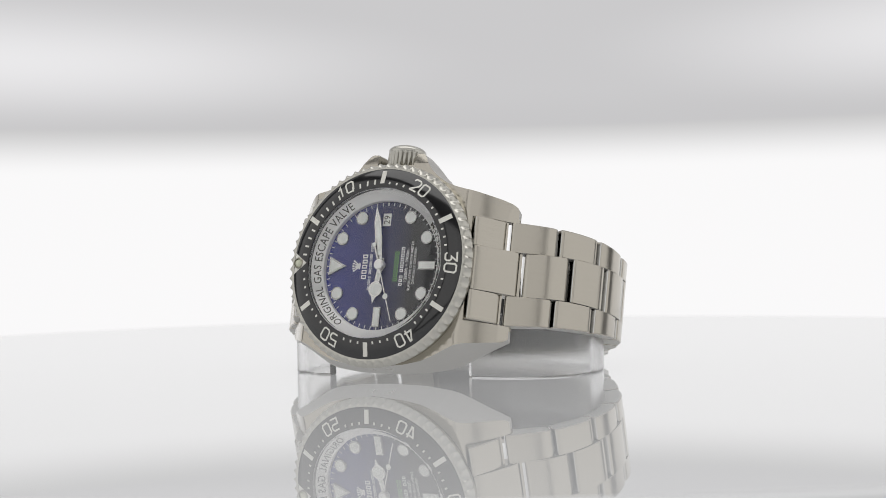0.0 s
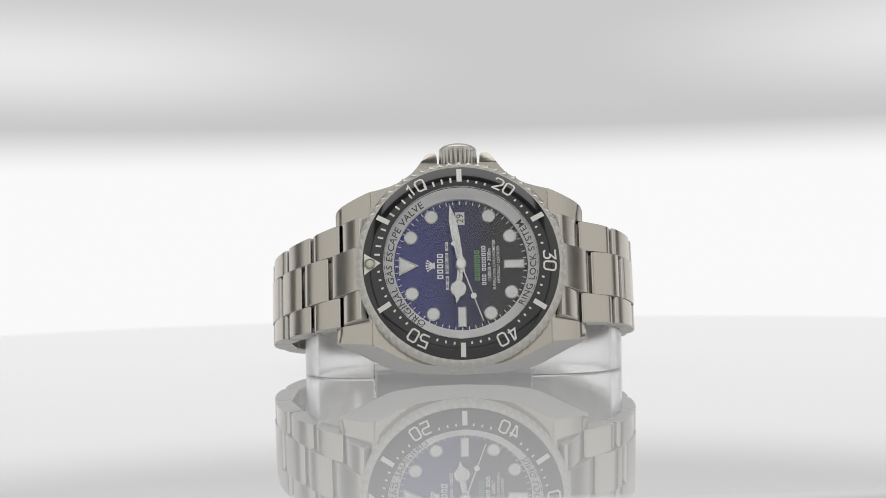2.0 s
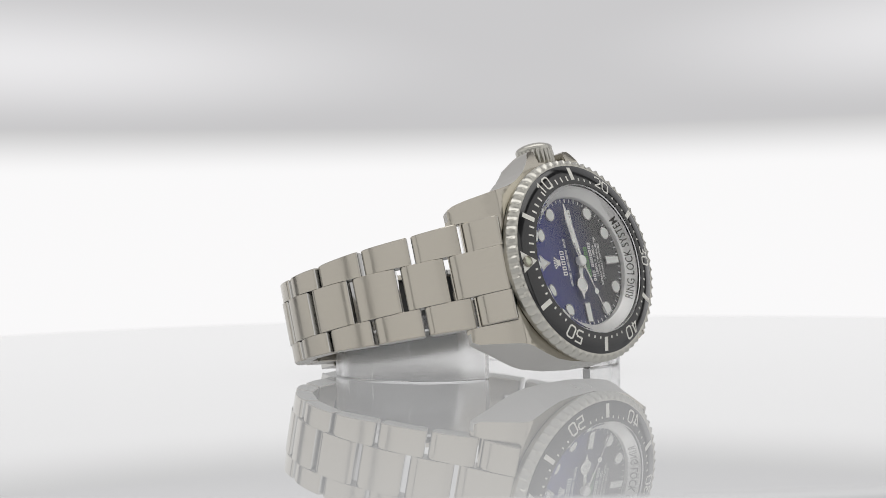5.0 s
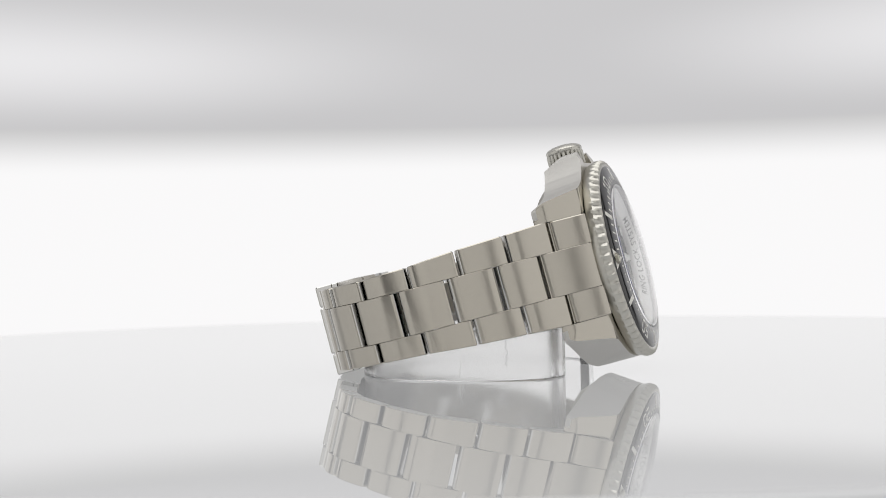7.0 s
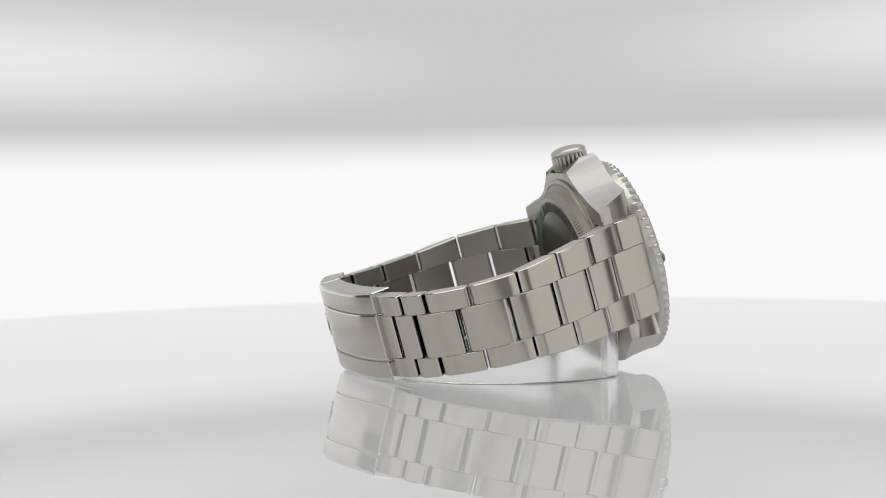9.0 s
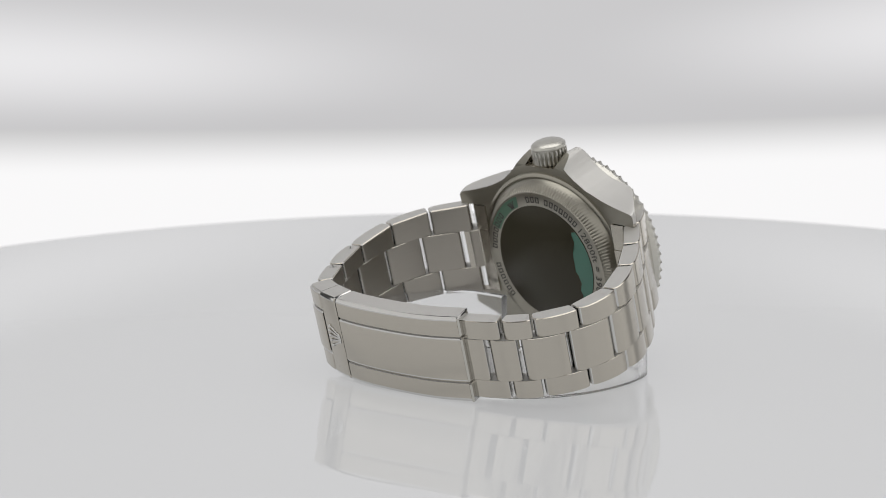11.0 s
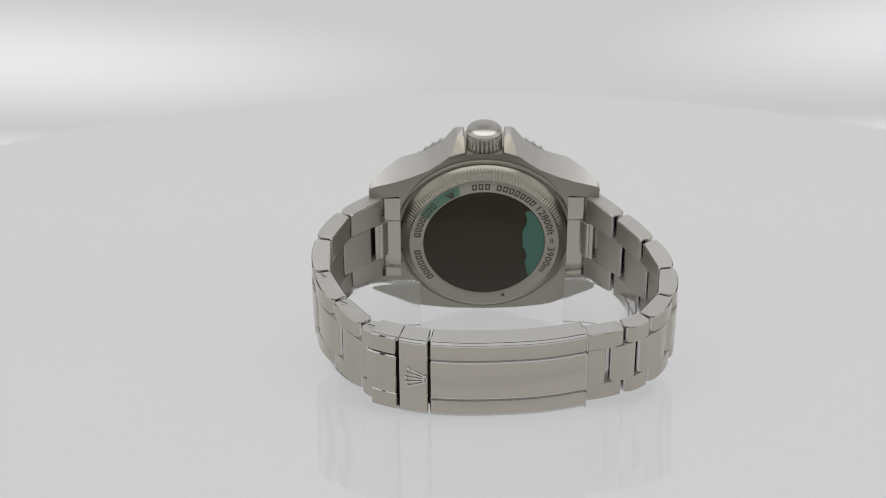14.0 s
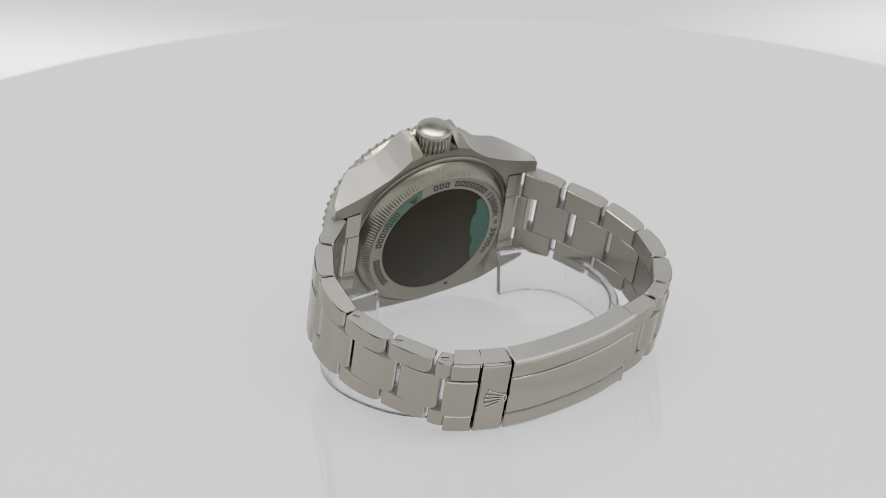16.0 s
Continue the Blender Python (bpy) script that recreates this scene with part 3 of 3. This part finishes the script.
    for k in (-2, -1, 0, 1, 2):
        plate(bm, turned([(-0.16, 0), (0.16, 0), (0.09, 1.35), (-0.09, 1.35)], k * 17, k * 0.12, 5.75), 3.12, 3.22)
        u, v = turned([(0, 1.5)], k * 17, k * 0.12, 5.75)[0]
        plate(bm, disc(0.2, u, v, 10), 3.12, 3.22)
    plate(bm, [(0.75 * math.cos(a * math.pi / 8), 5.62 + 0.22 * math.sin(a * math.pi / 8)) for a in range(16)], 3.12, 3.22)
    part("emblem", bm, M_WHITE, d, "small raised emblem", smooth=0)

    # hands
    def hand(name, pts, deg, y, mat=M_POLISH, label=""):
        bm = bmesh.new()
        plate(bm, turned(pts, deg), y, y + 0.18)
        return part(name, bm, mat, WATCH, label, smooth=0)

    def inlay(pts, deg, y, parent):
        bm = bmesh.new()
        plate(bm, turned(pts, deg), y - 0.03, y + 0.02)
        part("lume", bm, M_LUME, parent, smooth=0)
    hr = 277.6
    h = hand("hour_hand", [(-0.55, -1.6), (0.55, -1.6), (0.62, 3.7)] + [(1.65 * math.cos(radians(a)), 5.2 + 1.65 * math.sin(radians(a))) for a in range(-60, 61, 12)]
             + [(0.5, 6.9), (0, 8.4), (-0.5, 6.9)] + [(1.65 * math.cos(radians(a)), 5.2 + 1.65 * math.sin(radians(a))) for a in range(120, 241, 12)] + [(-0.62, 3.7)], hr, 2.35, label="polished hour hand with luminous disc")
    inlay(disc(1.3, 0, 5.2, 24), hr, 2.35, h)
    inlay(rect(0.7, 2.4, 0, 2.2), hr, 2.35, h)
    mn = 80.6
    h = hand("minute_hand", [(-0.5, -1.8), (0.5, -1.8), (0.85, 6.0), (0.8, 9.6), (0, 13.1), (-0.8, 9.6), (-0.85, 6.0)], mn, 1.95, label="polished minute hand")
    inlay([(-0.3, 2.2), (0.3, 2.2), (0.55, 9.2), (0, 11.4), (-0.55, 9.2)], mn, 1.95, h)
    sd = 250.4
    h = hand("second_hand", [(-0.16, -4.6), (0.16, -4.6), (0.10, 13.0), (-0.10, 13.0)], sd, 1.55, label="thin second hand with luminous dot")
    inlay(disc(0.62, 0, 7.3, 20), sd, 1.54, h)
    inlay(disc(0.45, 0, -4.6, 16), sd, 1.54, h)
    part("centre_cap", lathe([(0.05, 1.25), (0.9, 1.3), (1.1, 1.5), (1.1, 2.6), (0.05, 2.6)], 32), M_RING, WATCH)

    # domed crystal
    prof = []
    for i in range(13):
        r = 15.95 * i / 12
        prof.append((max(r, 0.05), -2.2 + 1.35 * (r / 15.95) ** 2))
    prof += [(16.2, -0.6), (16.2, -0.3), (15.95, -0.5)]
    prof += [(r, y + 0.35) for r, y in prof[11::-1]]
    c = part("crystal", lathe(prof, 96), M_SAPPHIRE, WATCH, "domed clear sapphire crystal")
    c.visible_shadow = False


dial_side()


def case_back():
    n = 150 * 8

    def flute(i, k):
        return -0.24 * max(0.0, math.cos(2 * math.pi * i / 8) + 0.2) if k in (8, 9) else 0.0
    prof = [(20.9, 12.2), (20.9, 12.95), (20.75, 13.1), (20.1, 13.2), (19.95, 13.0), (19.8, 13.0), (19.65, 13.3), (18.75, 14.7), (18.5, 14.95), (17.75, 15.7), (17.5, 15.85), (17.3, 16.05),
            (14.35, 16.1), (14.2, 16.0), (0.1, 16.0), (0.1, 12.2)]
    b = part("case_back", lathe(prof, n, flute), M_BACK, WATCH, "satin metal case back with fluted rim", smooth=40)
    part("dark_disc", lathe([(0.1, 16.06), (14.05, 16.06), (14.18, 15.98), (0.1, 15.98)], 96), M_FILM, b, "dark olive glossy disc")
    # leftover of green protective film: a ragged crescent on the disc, a strip on the ring
    rng = random.Random(4)
    bm = bmesh.new()
    outer = [back_xyz(13.95, a, 16.085) for a in range(50, 131, 4)]
    inner = []
    for i, a in enumerate(range(130, 49, -4)):
        z = 13.95 * math.cos(radians(a))
        inner.append((-9.0 - rng.uniform(-0.5, 0.5) - (0.09 if z > 0 else 0.16) * abs(z), 16.085, z * 0.98))
    lo = [bm.verts.new(p) for p in outer + inner]
    bm.faces.new(lo)
    bmesh.ops.triangulate(bm, faces=bm.faces[:])
    part("film_remnant", bm, M_GREENFILM, b, "ragged leftover of green protective film", smooth=0)
    bm = bmesh.new()
    vs = [bm.verts.new(back_xyz(r, a, 16.12)) for r, rng_a in ((16.9, range(-62, -19, 3)), (14.4, range(-23, -63, -3))) for a in rng_a]
    bm.faces.new(vs)
    part("film_remnant", bm, M_TINT, b, "strip of green protective film", smooth=0)
    y = 16.14
    bm = bmesh.new()
    blanks(bm, (3, 7), 1.06, 1.5, back_place(14.9, 19, y), 0.34, 0.27)
    pieces("engraved_letter", bm, M_ENGRAVE, b)
    bm = bmesh.new()
    put_letters(bm, "12800ft = 3900m", 1.6, back_place(14.9, 86, y), 1.1, 0.012, 1.05)
    pieces("engraved_letter", bm, M_ENGRAVE, b)
    for counts, a in (((7,), -64), ((6,), -112)):
        bm = bmesh.new()
        blanks(bm, counts, 1.06, 1.5, back_place(14.9, a, y), 0.34, 0.27)
        pieces("engraved_letter", bm, M_ENGRAVE, b)
    bm = bmesh.new()
    for k in (-2, -1, 0, 1, 2):
        place = back_place(14.95, -30, y)
        vs = [bm.verts.new(place(k * 0.18 + u + 0.3 * k * v / 1.2, v)) for u, v in ((-0.12, 0), (0.12, 0), (0.16, 1.3), (-0.16, 1.3))]
        bm.faces.new(vs)
    place = back_place(14.95, -30, y)
    bm.faces.new([bm.verts.new(place(u, v)) for u, v in ((-0.6, -0.3), (0.6, -0.3), (0.6, 0.15), (-0.6, 0.15))])
    part("back_emblem", bm, M_ENGRAVE, b, smooth=0)
    bm = bmesh.new()
    place = back_place(15.5, 163, y)
    bm.faces.new([bm.verts.new(place(*p)) for p in disc(0.45, 0, 0, 10)])
    pieces("engraved_letter", bm, M_ENGRAVE, b)


case_back()

# ---- bracelet: its outer line in the plane of the watch (x, y), from the 12 o'clock lugs round the clasp to the 6 o'clock lugs
LEFT = [(-21.2, 3.4), (-25.7, 11.0), (-32.4, 19.4), (-38.3, 29.0), (-41.3, 37.1), (-41.6, 44.9), (-39.3, 52.0), (-35.1, 58.1), (-28.6, 62.3), (-20.4, 64.7)]
CLASP = [(-10.9, 67.2), (0, 68.6), (8.8, 68.8), (16.6, 67.5), (24.6, 64.4)]
RIGHT = [(28.9, 59.1), (33.2, 52.6), (36.8, 45.5), (38.4, 37.8), (38.1, 29.0), (33.5, 19.0), (25.5, 11.3), (21.0, 3.5)]
LINE = spline(LEFT + CLASP + RIGHT, 10)
RUN = [0.0]
for a, b in zip(LINE, LINE[1:]):
    RUN.append(RUN[-1] + (b - a).length)


def along(s):
    """Point, direction and inward normal of the bracelet's line at the length s."""
    i = max(0, min(len(RUN) - 2, next((k for k in range(len(RUN) - 1) if RUN[k + 1] >= s), len(RUN) - 2)))
    t = (s - RUN[i]) / (RUN[i + 1] - RUN[i])
    p = LINE[i].lerp(LINE[i + 1], t)
    d = (LINE[min(i + 2, len(LINE) - 1)] - LINE[max(i - 1, 0)]).normalized()
    return p, d, Vector((d.y, -d.x))


def lift(p):
    """The bracelet rides up a little on its cuff towards the clasp, most at the lock."""
    x, y = p
    top = 1.15 + 0.95 * soft_step((x + 20) / 33)
    base = 0.8 * soft_step(x / 20) * soft_step((y - 11) / 12)
    t = max(0.0, min(1.0, (y - 39) / 26))
    return base + (top - base) * t * t


def nearest(x, y):
    return RUN[min(range(len(LINE)), key=lambda k: (LINE[k] - Vector((x, y))).length)]


S_CL, S_MID, S_CR = nearest(-20.4, 64.7), nearest(12.7, 68.3), nearest(24.6, 64.4)
END = RUN[-1]
S_LEFT, S_RIGHT = nearest(-25.7, 11.0), nearest(25.5, 11.3)


def half_width(s):
    """Half the bracelet's width: it tapers from the lugs to the clasp."""
    y = along(s)[0].y
    return float(np.interp(y, (12, 19, 29, 40, 50, 60), (11.1, 10.6, 10.05, 9.15, 8.85, 8.8)))


BRACELET = None


def link(name, s0, s1, z0, z1, thick=3.7, raise_by=0.0):
    """One solid link piece between two lengths: rounded ends, eased edges."""
    a, da, _ = along(s0)
    b, db, _ = along(s1)
    d = (b - a).normalized()
    n = Vector((d.y, -d.x))
    mid, _, _ = along((s0 + s1) / 2)
    bulge = (mid - (a + b) / 2).dot(n)
    length = (b - a).length
    n = n if n.dot(Vector((0, 35)) - mid) > 0 else -n
    bulge = (mid - (a + b) / 2).dot(-n)
    zs0, zs1 = lift(a), lift(b)
    prof = []

    def sag(u):
        return (max(0.0, bulge) + 0.26) * (1 - (2 * u / length - 1) ** 2)
    # crisp end towards the case, rolled end towards the clasp, small rounds inside
    crisp, roll = (0.7, 0.4), (min(2.3, length / 3), 1.0)
    (ra, wa), (rb, wb) = (roll, crisp) if s0 > S_MID else (crisp, roll)
    for k in range(1, 6):
        u = ra + (length - ra - rb) * k / 6
        prof.append((u, -sag(u) - raise_by))
    ri = 0.6
    for cx, cy, rx, rw, a0 in ((length - rb, wb, rb, wb, -90), (length - ri, thick - ri, ri, ri, 0), (ri, thick - ri, ri, ri, 90), (ra, wa, ra, wa, 180)):
        for k in range(6):
            ang = radians(a0 + 90 * k / 5)
            u, w = cx + rx * math.cos(ang), cy + rw * math.sin(ang)
            prof.append((u, w - (sag(u) + raise_by) * (1 if rw != ri else 0.6)))
    cu = sum(p[0] for p in prof) / len(prof)
    cw = sum(p[1] for p in prof) / len(prof)
    e0 = 0.2 if z0 < -6 else 0.06
    e1 = 0.2 if z1 > 6 else 0.06
    rings = []
    for z, inset in ((z0, e0), (z0 + e0, 0), (z0 + e0 + 0.1, 0), (z1 - e1 - 0.1, 0), (z1 - e1, 0), (z1, e1)):
        ring = []
        for u, w in prof:
            uu = u + (cu - u) * inset / (length / 2)
            ww = w + (cw - w) * inset / (thick / 2)
            uu += (length / 2 - uu) / (length / 2) * 0.62 * max(0.0, min(1.0, w / thick))
            p = a + d * uu + n * ww
            k = u / length
            grow = half_width(s0 + (s1 - s0) * k) - half_width((s0 + s1) / 2)
            taper = grow if z > 6 else -grow if z < -6 else 0.0
            ring.append((p.x, p.y, z + taper + zs0 + (zs1 - zs0) * k))
        rings.append(ring)
    bm = loft(rings)
    for f in bm.faces:
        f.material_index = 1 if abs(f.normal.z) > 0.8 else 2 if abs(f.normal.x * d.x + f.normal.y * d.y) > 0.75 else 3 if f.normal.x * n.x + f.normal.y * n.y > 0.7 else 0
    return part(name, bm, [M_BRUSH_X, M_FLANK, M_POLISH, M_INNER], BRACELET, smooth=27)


def bracelet():
    global BRACELET
    g = 0.29
    # joints of the outer and of the centre pieces
    lo = [S_LEFT + k for k in (0, 10.8, 21.9, 32.8, 43.6, 53.8, 60.8)] + [S_CL + 1.0]
    lc = [S_LEFT + k for k in (3.9, 14.4, 25.2, 36.1, 46.9, 57.4, 64.6)] + [S_CL + 1.0]
    ro = [S_RIGHT - k for k in (0, 11.1, 22.4, 34.4, 46.3, 57.4)] + [S_CR - 1.0]
    rc = [S_RIGHT - k for k in (3.4, 14.6, 25.8, 37.7, 49.6, 60.0)] + [S_CR - 1.0]
    for s in [(a + b) / 2 for a, b in list(zip(lo[:-1], lc[:-1])) + list(zip(ro[:-1], rc[:-1]))]:
        p, d, n = along(s)
        if n.dot(Vector((0, 35)) - p) < 0:
            n = -n
        c = p + n * 1.9
        w = half_width(s) - 0.3
        pin = bmesh.new()
        m = Matrix.Translation((c.x, c.y, lift(p)))
        bmesh.ops.create_cone(pin, cap_ends=True, segments=12, radius1=0.6, radius2=0.6, depth=2 * w, matrix=m)
        if BRACELET is None:
            BRACELET = part("bracelet", pin, M_SATIN, WATCH, "three-row brushed steel link bracelet")
        else:
            part("link_pin", pin, M_SATIN, BRACELET)
    for joints, sign in ((lo, 1), (ro, -1)):
        for a, b in zip(joints, joints[1:]):
            s0, s1 = sorted((a, b))
            w = half_width((s0 + s1) / 2)
            link("outer_link", s0 + g, s1 - g, 4.68, w)
            link("outer_link", s0 + g, s1 - g, -w, -4.68)
    for joints in (lc, rc):
        for a, b in zip(joints, joints[1:]):
            s0, s1 = sorted((a, b))
            link("centre_link", s0 + g + 0.16, s1 - g - 0.16, -4.64, 4.64, raise_by=0.12)
    # end links between the lugs
    for sgn, s_lug, s_c in ((1, S_LEFT, lc[0]), (-1, S_RIGHT, rc[0])):
        s_in = S_LEFT - 8.7 if sgn > 0 else S_RIGHT + 8.7
        for z0, z1 in ((4.68, 10.95), (-10.95, -4.68)):
            link("end_link", *sorted((s_in, s_lug - 0.3 * sgn)), z0, z1, 4.6)
        link("end_link_centre", *sorted((s_in + 0.2 * sgn, s_c - 0.28 * sgn)), -4.64, 4.64, 4.6, raise_by=0.1)
        side = [(19.4, 7.5), (22.4, 7.5), (25.0, 11.2), (23.0, 13.5), (19.4, 13.5)]
        mid = [(19.4, 7.5), (22.4, 7.5), (27.5, 14.0), (25.2, 16.0), (22.3, 13.7), (19.4, 13.7)]
        for outline, z0, z1 in ((side, -10.9, -4.75), (mid, -4.7, 4.7), (side, 4.75, 10.9)):
            bm = loft([[(-sgn * x, y, z) for x, y in outline] for z in (z0, z1)])
            part("end_link_body", bm, M_BRUSH_X, BRACELET, smooth=0)
    # slotted screw heads on the upper edge
    for s in ro[3:6]:
        s = s - 1.8
        p, d, n = along(s)
        if n.dot(Vector((0, 35)) - p) < 0:
            n = -n
        c = p + n * 1.75
        z = half_width(s) + lift(p)
        bm = bmesh.new()
        bmesh.ops.create_cone(bm, cap_ends=True, segments=20, radius1=0.85, radius2=0.8, depth=0.3, matrix=Matrix.Translation((c.x, c.y, z)))
        sc = part("link_screw", bm, M_FLANK, BRACELET)
        bm = bmesh.new()
        ang = math.atan2(d.y, d.x) + 0.5
        q = [Vector((math.cos(ang) * a - math.sin(ang) * b, math.sin(ang) * a + math.cos(ang) * b)) for a, b in ((-0.8, -0.15), (0.8, -0.15), (0.8, 0.15), (-0.8, 0.15))]
        bm.faces.new([bm.verts.new((c.x + v.x, c.y + v.y, z + 0.16)) for v in q])
        part("screw_slot", bm, M_DARK, BRACELET, smooth=0)
    # flush pin heads on the other side
    for s in lo[3:7]:
        s += 1.7
        p, d, n = along(s)
        if n.dot(Vector((0, 35)) - p) < 0:
            n = -n
        c = p + n * 1.75
        bm = lathe([(0.05, 0.0), (0.72, 0.0), (0.78, -0.06), (0.84, 0.0), (0.95, 0.0), (0.95, -0.3), (0.05, -0.3)], 24)
        z = half_width(s) + lift(p) + 0.03
        for v in bm.verts:
            v.co = (c.x + v.co.x, c.y + v.co.z, z + v.co.y)
        bmesh.ops.recalc_face_normals(bm, faces=bm.faces)
        part("link_pin_head", bm, M_FLANK, BRACELET)


bracelet()


def clasp_piece(name, s0, s1, section, mat, parent, label="", steps=14):
    """Sweep a cross-section of (z, depth) points along the bracelet's line; depth counts inwards."""
    rings = []
    e = 0.22
    for k in range(steps + 1):
        for s, shrink in ([(s0, e), (s0 + e, 0)] if k == 0 else [(s1 - e, 0), (s1, e)] if k == steps else [(s0 + (s1 - s0) * k / steps, 0)]):
            p, d, n = along(s)
            if n.dot(Vector((0, 35)) - p) < 0:
                n = -n
            ring = []
            zm = sum(z for z, _ in section) / len(section)
            for z, w in section:
                z2 = z - math.copysign(min(shrink, abs(z - zm)), z - zm) if abs(z - zm) > 1 else z
                q = p + n * (w + shrink * (1 if w < 1 else -1))
                ring.append((q.x, q.y, z2 + lift(p)))
            rings.append(ring)
    bm = loft(rings)
    for f in bm.faces:
        f.material_index = 2 if len(f.verts) > 4 else 1 if abs(f.normal.z) > 0.93 else 2 if abs(f.normal.z) > 0.3 else 0
    return part(name, bm, [mat, M_FLANK, M_POLISH], parent, label, smooth=32)


def clasp():
    W = 9.8
    out = -1.05
    cover = [(-W, out + 0.55), (-W + 0.2, out + 0.28), (-W + 0.9, out), (-5.5, out), (-5.35, out + 0.45), (-5.1, out + 0.45), (-4.9, out + 0.05), (-4.6, out - 0.08), (4.6, out - 0.08), (4.9, out + 0.05), (5.1, out + 0.45), (5.35, out + 0.45), (5.5, out),
             (W - 0.9, out), (W - 0.2, out + 0.28), (W, out + 0.55), (W, 3.9), (W - 1.1, 3.9), (W - 1.1, 0.9), (-W + 1.1, 0.9), (-W + 1.1, 3.9), (-W, 3.9)]
    root = clasp_piece("clasp", S_CL, S_MID - 0.3, cover, M_BRUSH_X, WATCH, "curved brushed steel folding clasp cover")
    lock = [(-W, out + 0.55), (-W + 0.2, out + 0.28), (-W + 0.9, out), (W - 0.9, out), (W - 0.2, out + 0.28), (W, out + 0.55), (W, 3.9), (W - 1.1, 3.9), (W - 1.1, 0.9), (-W + 1.1, 0.9), (-W + 1.1, 3.9), (-W, 3.9)]
    s1 = S_MID + 6.4
    clasp_piece("clasp_lock", S_MID + 0.15, s1, lock, M_BRUSH_Z, root, "steel safety lock with raised emblem", 6)
    flank = [(W - 0.02, out + 0.6), (W - 0.02, 3.9), (W - 1.1, 3.9), (W - 1.1, out + 0.5)]
    for sg in (1, -1):
        clasp_piece("lock_flank", s1 + 0.02, S_CR, [(sg * z, w) for z, w in (flank if sg > 0 else flank[::-1])], M_POLISH, root, steps=4)
    for z0, z1 in ((5.15, W - 0.3), (-4.95, 4.95), (-W + 0.3, -5.15)):
        up = -0.25 if z0 == -4.95 else 0.0
        sec = [(z0, out + 0.3 + up), (z0 + 0.25, out + 0.05 + up), (z1 - 0.25, out + 0.05 + up), (z1, out + 0.3 + up), (z1, 2.0), (z0, 2.0)]
        clasp_piece("lock_flap", s1 + 0.5, S_CR + (0.9 if up else 0.1), sec, M_BRUSH_X, root, steps=4)
    # added dark plate that puts shade into the clasp's gaps
    clasp_piece("gap_shade_plate", S_CL + 1.0, S_CR - 0.6, [(-8.4, 1.3), (8.4, 1.3), (8.4, 2.3), (-8.4, 2.3)], M_DARK, root, "dark plate under the cover that stands in for shade in its gaps")
    # polished rim at the open end of the cover, in three lengths
    for z0, z1, up in ((5.4, W + 0.03, 0.0), (-5.05, 5.05, 0.16), (-W - 0.03, -5.4, 0.0)):
        sec = [(z0, out - up + 0.2), (z0 + 0.2, out - up - 0.04), (z1 - 0.2, out - up - 0.04), (z1, out - up + 0.2), (z1, 2.6 if not up else 0.6), (z0, 2.6 if not up else 0.6)]
        clasp_piece("cover_rim", S_CL - 0.4, S_CL + 0.3, sec, M_SATIN, root, steps=2)
    # raised emblem: five rods with round ends over a small oval
    p, d, n = along(S_MID + 2.8)
    if n.dot(Vector((0, 35)) - p) < 0:
        n = -n
    if d.x < 0:
        d = -d

    def on(u, v, w):
        q = p + d * u + n * (out - w)
        return (q.x, q.y, v + lift(p))
    bm = bmesh.new()
    for k in (-2, -1, 0, 1, 2):
        ang = radians(k * 15)
        a, b = (-2.0, k * 0.42), (-2.0 + 4.0 * math.cos(ang), k * 0.42 + 4.0 * math.sin(ang) * 0.75)
        for i in range(25):
            t = i / 24
            c = (a[0] + (b[0] - a[0]) * t, a[1] + (b[1] - a[1]) * t)
            bmesh.ops.create_icosphere(bm, subdivisions=1, radius=0.2 + 0.06 * (1 - t), matrix=Matrix.Translation(on(*c, 0.1)))
        bmesh.ops.create_icosphere(bm, subdivisions=2, radius=0.38, matrix=Matrix.Translation(on(*b, 0.15)))
    for i in range(20):
        t = 2 * math.pi * i / 20
        bmesh.ops.create_icosphere(bm, subdivisions=1, radius=0.24, matrix=Matrix.Translation(on(-2.15 + 0.35 * math.cos(t), 0.95 * math.sin(t), 0.12)))
    part("clasp_emblem", bm, M_POLISH, root, "small raised emblem", smooth=60)


clasp()

WATCH_ON_TABLE = pose(-0.00298, -0.03706, 0.02502) @ pose(0, 0, 0, -14.26) @ pose(0, 0, 0, 0, -0.143)


def motions():
    turn = [(t * 0.5, pose(0, 0, 0, 0, 0, table_turn(t * 0.5))) for t in range(33)]
    walk(TABLE, turn)
    walk(CUFF, turn)
    walk(WATCH, [(t, m @ WATCH_ON_TABLE) for t, m in turn])
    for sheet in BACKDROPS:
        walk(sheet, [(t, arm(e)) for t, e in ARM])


motions()
